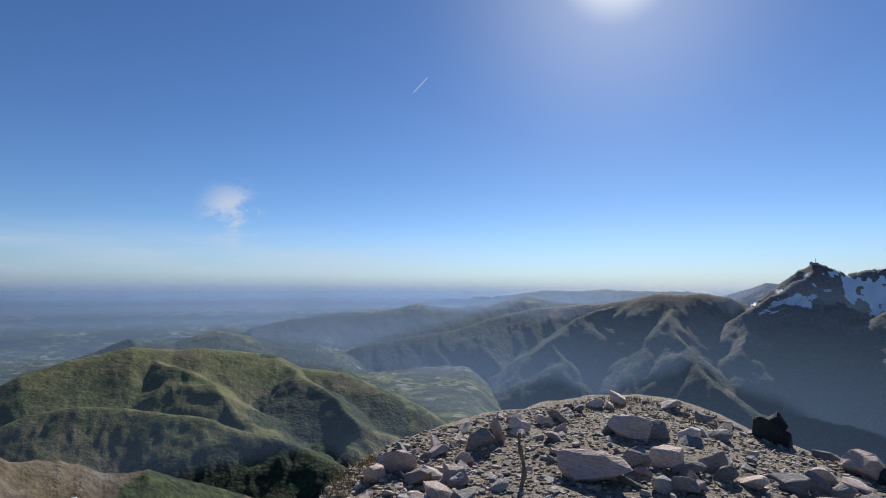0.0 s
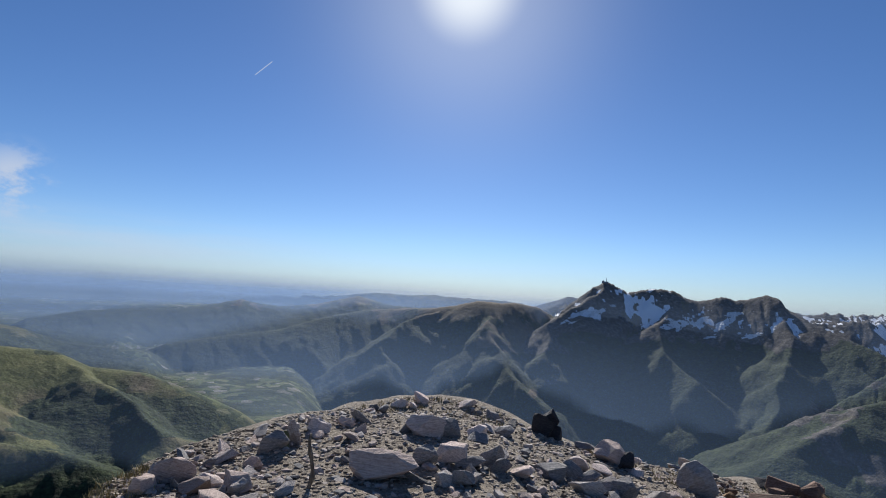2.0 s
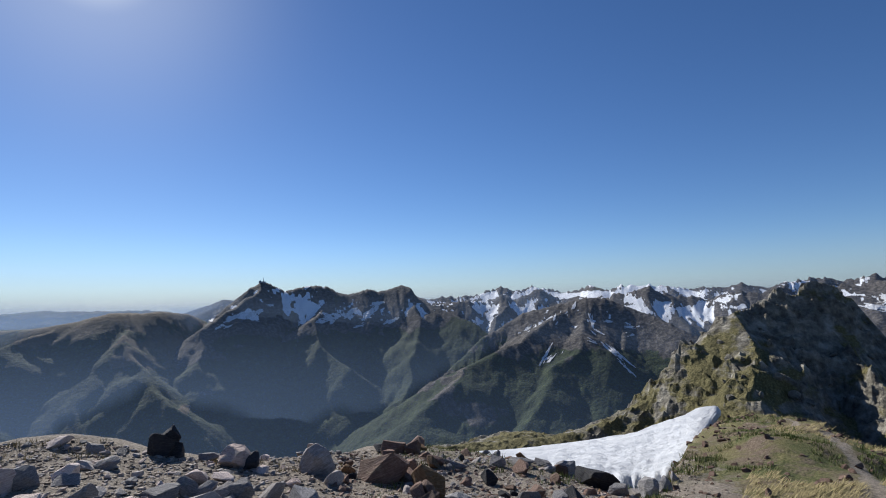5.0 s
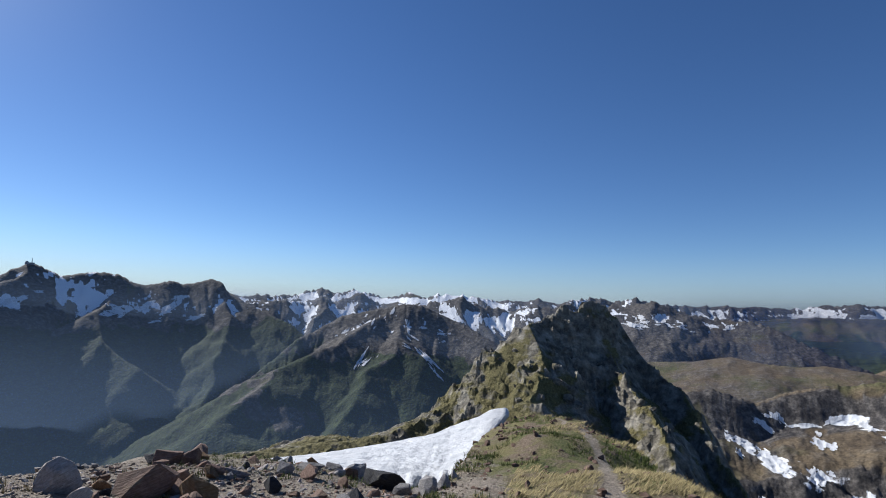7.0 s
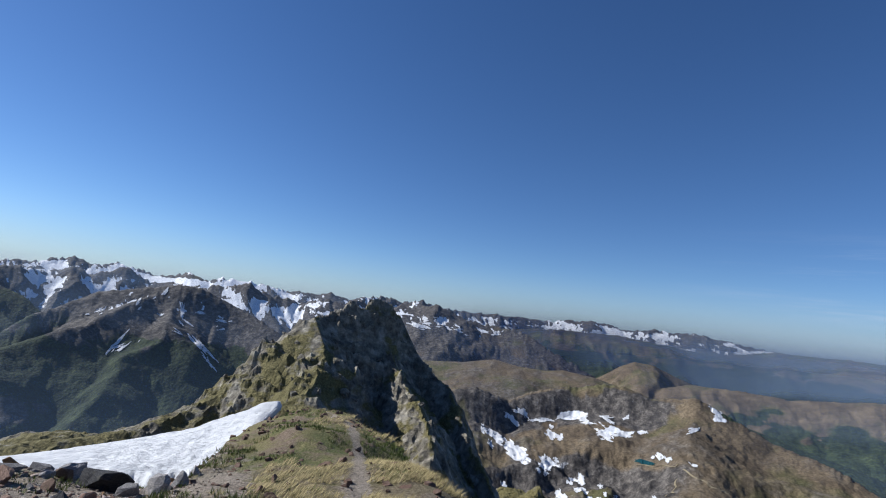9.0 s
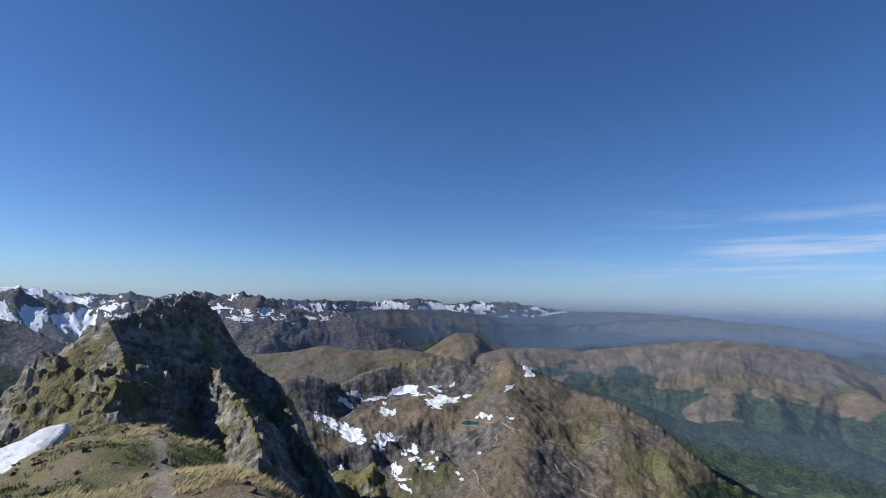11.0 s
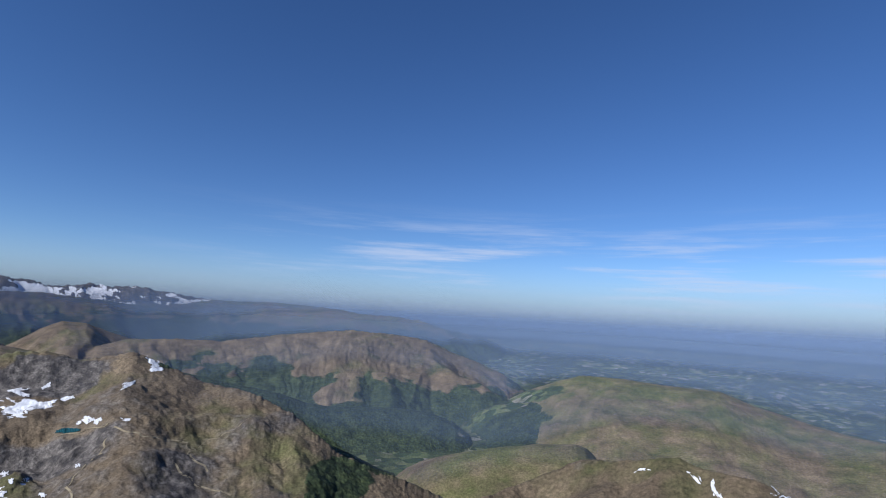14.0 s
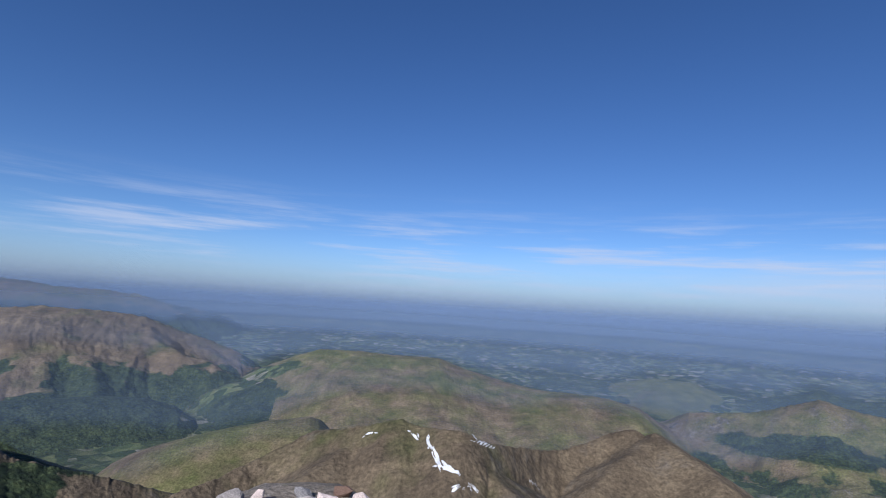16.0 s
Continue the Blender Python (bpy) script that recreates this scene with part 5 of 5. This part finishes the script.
verts, faces = [], []
for _ in range(17000):
    az = rng.uniform(-22, 75) if rng.random() < 0.9 else rng.uniform(148, 172)
    far = float(np.interp(az, [-22, -5, 10, 30, 40, 75, 148, 172], [4.8, 6.5, 8.4, 7.2, 10.0, 12.0, 6.0, 6.0]))
    r = math.sqrt(rng.uniform(3.2 ** 2, far ** 2))
    p = polar(az, r)
    s = 0.009 + 0.032 * rng.random() ** 2.4
    z = summit_z(p.x, p.y)
    a0, base = rng.uniform(0, 6.28), len(verts)
    n_side = 5
    for k in range(n_side):
        a = a0 + k * 6.283 / n_side
        q = s * rng.uniform(0.7, 1.25)
        verts.append((p.x + q * math.cos(a), p.y + q * math.sin(a) * 0.8, z - 0.01))
        verts.append((p.x + 0.7 * q * math.cos(a + 0.2), p.y + 0.55 * q * math.sin(a + 0.2), z + s * rng.uniform(0.15, 0.5)))
    for k in range(n_side):
        b, c = base + 2 * k, base + 2 * ((k + 1) % n_side)
        faces.append((b, c, c + 1, b + 1))
    faces.append(tuple(base + 2 * k + 1 for k in range(n_side)))
stuff("gravel", verts, faces, gravel_material(), "loose grey and brownish gravel over the summit", "gravel")


def grass_material(name, low, high):
    m = material(name, 0.8)
    n = Nodes(m)
    geo = n.t.nodes.new("ShaderNodeNewGeometry")
    n.colour(n.mix(geo.outputs["Random Per Island"], low, high))
    return m


def tuft(verts, faces, x, y, z, size, blades, comb=None):
    """A tuft of blades; comb: the bearing to which they lie over."""
    for _ in range(blades):
        a = rng.uniform(0, 6.28) if comb is None else comb + rng.gauss(0, 0.5)
        out = rng.uniform(0.15, 0.9) * size * (1 if comb is None else 1.5)
        h = size * rng.uniform(0.5, 1.0) * (1 if comb is None else 0.7)
        bx, by = x + rng.uniform(-1, 1) * size * 0.6, y + rng.uniform(-1, 1) * size * 0.6
        w, b = size * 0.08, len(verts)
        ca, sa = math.cos(a), math.sin(a)
        verts.extend([(bx - sa * w, by + ca * w, z - 0.02), (bx + sa * w, by - ca * w, z - 0.02), (bx + ca * out, by + sa * out, z + h)])
        faces.append((b, b + 1, b + 2))


green_v, green_f, straw_v, straw_f = [], [], [], []
for _ in range(30000):
    az = rng.uniform(44, 103)
    r = 4.0 + 38 * rng.random() ** 1.5 if az < 88 else rng.uniform(3.2, 17)
    if az < 76 and r > 13.5 or az < 62 and rng.random() < 0.7:
        continue
    p = polar(az, r)
    lush = 0.12 + float(value_noise(np.array(p.x / 1.9), np.array(p.y / 1.9), 5)) - 0.03 * (az - 86)
    bare = float(value_noise(np.array(p.x / 1.1), np.array(p.y / 1.1), 25))
    if bare > 0.22 or (az < 79 and lush < 0.1):
        continue
    if off_trod(np.array(p.x), np.array(p.y)) < 0.16:
        continue
    z = summit_z(p.x, p.y)
    if lush + rng.gauss(0, 0.22) > 0.02:
        tuft(green_v, green_f, p.x, p.y, z, rng.uniform(0.035, 0.08) * (1 + r / 30), 7)
    else:
        tuft(straw_v, straw_f, p.x, p.y, z, rng.uniform(0.05, 0.11) * (1 + r / 30), 7, -1.2)
for _ in range(260):
    az = rng.choice((rng.uniform(-20, -14), rng.uniform(4, 20), rng.uniform(28, 48)))
    r = float(np.interp(az, [-20, -12, 9, 20, 36, 48], [4.6, 5.3, 8.1, 7.6, 7.2, 9.0])) + rng.uniform(-0.5, 0.25)
    p = polar(az, r)
    tuft(straw_v, straw_f, p.x, p.y, summit_z(p.x, p.y), rng.uniform(0.04, 0.09), 10)
stuff("grass", green_v, green_f, grass_material("green_turf", (0.055, 0.085, 0.018), (0.17, 0.19, 0.055)), "short green mountain turf along the saddle", "grass")
stuff("dry_grass", straw_v, straw_f, grass_material("straw_turf", (0.13, 0.105, 0.042), (0.38, 0.31, 0.155)), "straw-coloured dry grass combed down the slope", "grass")

# a weathered stick stands among the stones
def stick(x, y):
    m = material("weathered_wood", 0.85)
    n = Nodes(m)
    n.colour(n.ramp(n.noise(9, 6, 0.6, stretch=(6, 6, 0.6)), [(0.3, (0.07, 0.05, 0.035)), (0.7, (0.24, 0.19, 0.14))]))
    bm = bmesh.new()
    z0, rings = summit_z(x, y) - 0.06, []
    for k in range(11):
        t = k / 10
        cx_, cy_, rad = 0.035 * math.sin(5 * t) + 0.05 * t, 0.02 * math.cos(4 * t), 0.018 - 0.007 * t + (0.008 if k in (3, 7) else 0)
        rings.append([bm.verts.new((cx_ + rad * math.cos(a), cy_ + rad * math.sin(a), 0.50 * t)) for a in (i * 1.0472 for i in range(6))])
    for a, b in zip(rings, rings[1:]):
        for i in range(6):
            bm.faces.new((a[i], a[(i + 1) % 6], b[(i + 1) % 6], b[i]))
    bm.faces.new(rings[-1])
    me = bpy.data.meshes.new("stick")
    bm.to_mesh(me)
    bm.free()
    me.materials.append(m)
    ob = new("stick", me)
    ob.location = (x, y, z0)
    return tagged(ob, "thin weathered wooden stick standing among the stones", "stick")


p = polar(0.1, 4.43)
stick(p.x, p.y)

# ---- boulders on the crag ----
def crag_z(x, y):
    i, k = int(round((x - 24) / 0.22)), int(round((y + 18) / 0.22))
    return float(cz[min(max(i, 0), cz.shape[0] - 1), min(max(k, 0), cz.shape[1] - 1)])


made = 0
while made < 130:
    x, y = rng.uniform(40, 72), rng.uniform(-4, 20)
    z = crag_z(x, y)
    if z < -9 or z > 3:
        continue
    made += 1
    s = 0.25 + 0.75 * rng.random() ** 1.8
    me = rng.choice(SHAPES["block"] + SHAPES["slab"])
    key = (me.name, "crag")
    if key not in SHAPES:
        SHAPES[key] = me.copy()
        SHAPES[key].materials.append(CRAG_ROCK)
    ob = new("boulder", SHAPES[key])
    ob.matrix_basis = pose(x, y, z - 0.55 * s, rng.uniform(-25, 25), rng.uniform(-25, 25), rng.uniform(0, 360)) @ Matrix.Diagonal((s, s * rng.uniform(0.6, 1.1), s * rng.uniform(0.6, 1.3), 1))
    ob.parent = crag

# ---- snow patches, tarn and footpaths on the mountains ----
EL_GRID = np.degrees(np.arctan2(gz - EYE, r_grid))


def on_ground(az, el, lift=1.2):
    """The place on the landscape at a bearing that lies at a height angle, the first one from the summit."""
    k = int(np.clip(np.searchsorted(AZ, az), 1, len(AZ) - 1))
    col = np.maximum.accumulate(EL_GRID[25:, k])
    i = int(np.searchsorted(col, el))
    if i >= len(col):
        return None
    r = float(RR[25 + i])
    if i > 0 and col[i] > col[i - 1]:
        f = (el - col[i - 1]) / (col[i] - col[i - 1])
        r = float(RR[25 + i - 1] + np.clip(f, 0, 1) * (RR[25 + i] - RR[25 + i - 1]))
    a = radians(az)
    return Vector((r * math.sin(a), r * math.cos(a), EYE + r * math.tan(radians(el)) + lift * r / 1500))


def draped(name, az, el, wide, high, tilt, seed, mat, ragged=1.0):
    """A thin ragged sheet that lies on the slopes; wide, high and tilt are angles seen from the summit."""
    cols, rows = 36, 18
    u, v = np.meshgrid(np.linspace(-1, 1, cols), np.linspace(-1, 1, rows), indexing="ij")
    blob = 1 - np.sqrt(u * u + v * v) + ragged * 0.85 * fbm(u * 2.8 + seed * 3.1, v * 2.2 + seed, 5, seed)
    c, s = math.cos(radians(tilt)), math.sin(radians(tilt))
    full = np.minimum.reduce([blob[:-1, :-1], blob[1:, 1:], blob[1:, :-1], blob[:-1, 1:]]) > 0.12
    todo, whole = set(zip(*np.nonzero(full))), set()
    while todo:
        front = [todo.pop()]
        piece = set(front)
        while front:
            i, j = front.pop()
            for q in ((i + 1, j), (i - 1, j), (i, j + 1), (i, j - 1)):
                if q in todo:
                    todo.remove(q)
                    piece.add(q)
                    front.append(q)
        whole = max(whole, piece, key=len)
    verts, index, faces = [], {}, []
    for i in range(cols - 1):
        for j in range(rows - 1):
            if (i, j) in whole:
                quad = []
                for a, b in ((i, j), (i + 1, j), (i + 1, j + 1), (i, j + 1)):
                    if (a, b) not in index:
                        p, q = u[a, b] * wide / 2, v[a, b] * high / 2
                        place = on_ground(az + p * c - q * s, el + p * s + q * c)
                        if place is None:
                            break
                        index[a, b] = len(verts)
                        verts.append(place)
                    quad.append(index[a, b])
                if len(quad) == 4 and max(p.length for p in (verts[k] for k in quad)) < 1.12 * min(verts[k].length for k in quad):
                    faces.append(quad)
    if not faces:
        return None
    me = bpy.data.meshes.new(name)
    me.from_pydata(verts, [], faces)
    me.materials.append(mat)
    return new(name, me)


def snow_patches(label, rows, group, more=2):
    rr = random.Random(len(rows))
    for k, (az, el, wide, high, tilt) in enumerate(rows):
        bits = [(az, el, wide, high * 1.2, tilt)]
        for _ in range(more):
            t, s = rr.uniform(-0.9, 0.9), rr.uniform(0.25, 0.5)
            bits.append((az + t * wide * math.cos(radians(tilt)) + rr.uniform(-0.5, 0.5), el + t * wide * math.sin(radians(tilt)) + rr.uniform(-1, 1) * high, wide * s, high * s * 1.4, tilt + rr.uniform(-30, 30)))
        for i, bit in enumerate(bits):
            patch = draped("snow_patch", *bit, 7 * k + i + int(az), SNOW)
            if patch:
                tagged(patch, label, "snow patch", group)


snow_patches("white snow patch below the cliffs of the cirque", [
    (105.5, -9.05, 3.4, 0.64, -5), (101.5, -9.8, 2.5, 0.36, 10), (99.7, -9.31, 2.2, 0.64, -40), (103.1, -11.06, 2.4, 0.9, -15), (98.7, -10.22, 2.5, 0.55, -35),
    (108.0, -10.21, 2.0, 0.55, -20), (109.8, -9.9, 2.8, 0.55, 12), (103.8, -8.98, 2.0, 0.4, 30), (108.1, -8.5, 1.5, 0.3, 5), (110.0, -8.18, 0.9, 0.36, 30),
    (111.8, -9.31, 0.8, 0.3, 20), (116.0, -8.36, 1.5, 0.36, 30), (117.9, -6.28, 1.69, 0.6, -35), (113.2, -11.16, 0.8, 0.8, 60), (114.0, -11.41, 1.1, 0.5, 40),
    (116.4, -11.35, 0.8, 0.25, 5), (96.9, -11.9, 3.4, 0.9, -25), (99.5, -13.33, 3.9, 1.2, -30), (102.5, -13.87, 1.8, 1.2, -40), (100.0, -13.34, 2.8, 0.5, -5)], "snow in the cirque", 1)
snow_patches("small white snow remnant on the floor of the cirque", [
    (106.1, -14.67, 1.2, 0.7, -60), (108.0, -14.93, 0.6, 0.4, 0), (109.5, -15.56, 0.7, 0.4, -20), (104.2, -16.68, 1.8, 1.0, -35), (105.0, -15.17, 0.9, 0.4, 0),
    (106.0, -15.69, 1.4, 0.4, 10), (107.8, -16.48, 1.2, 0.4, 10), (108.5, -15.55, 0.5, 0.4, 0), (110.8, -16.91, 0.6, 0.3, -20), (111.2, -17.43, 0.6, 0.3, 0),
    (105.0, -17.6, 1.8, 0.25, 0), (105.2, -18.36, 1.8, 0.55, -25), (98.4, -16.49, 1.0, 0.6, -30), (103.5, -13.37, 0.7, 0.4, -30), (113.0, -14.9, 0.5, 0.3, 0)], "snow in the cirque", 0)
snow_patches("long white snow streak in a steep gully", [
    (58.7, -6.27, 3.2, 0.28, 58), (59.2, -6.72, 1.87, 0.22, 44), (63.6, -2.74, 2.24, 0.34, -71), (65.5, -5.92, 2.91, 0.28, -39),
    (66.3, -6.29, 3.82, 0.28, -41), (66.9, -7.65, 2.26, 0.22, -44), (56.9, -3.45, 1.04, 0.28, 31), (61.9, -1.15, 1.11, 0.28, 59),
    (67.3, -3.4, 1.57, 0.34, -8), (67.5, -4.25, 0.68, 0.28, 3), (65.3, -2.85, 0.93, 0.28, -5), (59.8, -2.38, 1.02, 0.22, 68),
], "snow in the gullies")
snow_patches("bright snowfield below the rocky summits", [
    (35.6, -1.73, 3.37, 0.73, 15), (37.7, -1.26, 2.66, 0.62, 23), (40.2, -1.01, 3.3, 0.73, 33), (42.0, -2.24, 1.72, 0.51, 16),
    (26.1, -1.28, 2.39, 0.51, 18), (27.8, -1.06, 2.63, 0.51, 21), (24.0, -1.44, 1.09, 0.22, 48), (33.2, 1.57, 1.05, 0.28, 28),
    (38.6, -2.7, 1.26, 0.22, 14),
], "snow under the summits")
snow_patches("white snow strip on the brown spur", [
    (174.5, -16.01, 2.96, 0.51, -63), (175.9, -17.05, 2.66, 0.67, -17), (179.3, -14.33, 2.98, 0.39, -14), (172.0, -14.06, 1.17, 0.28, -44),
    (184.5, -17.41, 1.0, 0.28, -32), (167.2, -14.01, 0.95, 0.22, 12), (178.6, -18.46, 1.55, 0.34, -40), (176.8, -18.7, 1.34, 0.51, 23),
], "snow on the spur")
snow_patches("small snow remnant on the rocky slope", [
    (-41.7, -17.97, 0.97, 0.34, 6), (-41.3, -18.81, 1.13, 0.39, 15),
], "snow on the near slope")
snow_patches("snow on the high dark range", [
    (87.6, -1.76, 2.83, 0.51, -7), (89.8, -1.03, 1.7, 0.56, -20), (91.8, -1.7, 1.59, 0.39, -10), (96.0, -1.54, 1.04, 0.34, 34),
    (88.1, -0.87, 1.11, 0.39, -28),
], "snow on the dark range")

# the small tarn in the cirque
water = material("tarn_water", 0.08)
water.node_tree.nodes["Principled BSDF"].inputs["Base Color"].default_value = (0.012, 0.055, 0.060, 1)
water.node_tree.nodes["Principled BSDF"].inputs["Specular IOR Level"].default_value = 0.5
tagged(draped("tarn", 111.9, -12.0, 2.1, 0.55, 0, 5, water, 0.35), "small dark teal mountain tarn in the cirque", "lake", kind="structure")
trail = material("trodden_earth", 0.95)
tn = Nodes(trail)
tn.colour(tn.ramp(tn.noise(0.2, 6, 0.6), [(0.3, (0.16, 0.13, 0.085)), (0.7, (0.28, 0.24, 0.16))]))


def footpath(line, wide=0.14):
    """A trodden strip draped along bearings and height angles."""
    pts = []
    for (a0, e0), (a1, e1) in zip(line, line[1:]):
        for k in range(14):
            t = k / 14
            pts.append((a0 + (a1 - a0) * t + 0.12 * math.sin(9 * t + a0), e0 + (e1 - e0) * t + 0.06 * math.sin(11 * t)))
    verts, faces = [], []
    for a, e in pts:
        verts.extend([on_ground(a - wide / 2, e - wide / 3, 0.8), on_ground(a + wide / 2, e + wide / 3, 0.8)])
    for k in range(len(pts) - 1):
        faces.append((2 * k, 2 * k + 1, 2 * k + 3, 2 * k + 2))
    me = bpy.data.meshes.new("footpath")
    me.from_pydata(verts, [], faces)
    me.materials.append(trail)
    tagged(new("footpath", me), "pale trodden footpath winding over the moor", "path", "footpaths", "structure")


footpath([(111.3, -12.4), (114.6, -11.8), (115.8, -11.0)])
footpath([(115.0, -12.7), (114.6, -14.1), (113.5, -14.9), (112.4, -16.5), (113.6, -18.6)])
footpath([(115.3, -11.9), (118.1, -12.9), (121.6, -13.6), (121.9, -14.7), (124.0, -16.3)])
footpath([(121.6, -14.7), (123.3, -13.6), (125.6, -12.7), (127.3, -11.3)])
footpath([(120.5, -15.3), (122.9, -17.4), (126.4, -18.4)])


# the observatory and its mast on the highest summit
top = on_ground(28.7, 2.2, 0.0)
grey = material("weathered_concrete", 0.8)
gn = Nodes(grey)
gn.colour(gn.ramp(gn.noise(0.3, 5, 0.6), [(0.3, (0.20, 0.20, 0.21)), (0.7, (0.34, 0.34, 0.35))]))


def part(name, bm, mat, parent, at):
    me = bpy.data.meshes.new(name)
    bm.to_mesh(me)
    bm.free()
    me.materials.append(mat)
    ob = new(name, me)
    ob.parent, ob.location = parent, at
    return ob


observatory = tagged(new("observatory"), "small grey summit observatory with a tall mast", "building")
observatory.location = top
bm = bmesh.new()
bmesh.ops.create_cube(bm, size=1.0, matrix=Matrix.Diagonal((34, 14, 10, 1)))
bmesh.ops.bevel(bm, geom=bm.edges[:], offset=1.0, segments=1, affect="EDGES")
part("block", bm, grey, observatory, (0, 0, 2))
bm = bmesh.new()
bmesh.ops.create_uvsphere(bm, u_segments=14, v_segments=8, radius=6)
part("dome", bm, grey, observatory, (-12, 0, 7))
bm = bmesh.new()
bmesh.ops.create_cone(bm, cap_ends=True, segments=8, radius1=2.2, radius2=0.7, depth=26)
part("mast", bm, grey, observatory, (8, 0, 16))
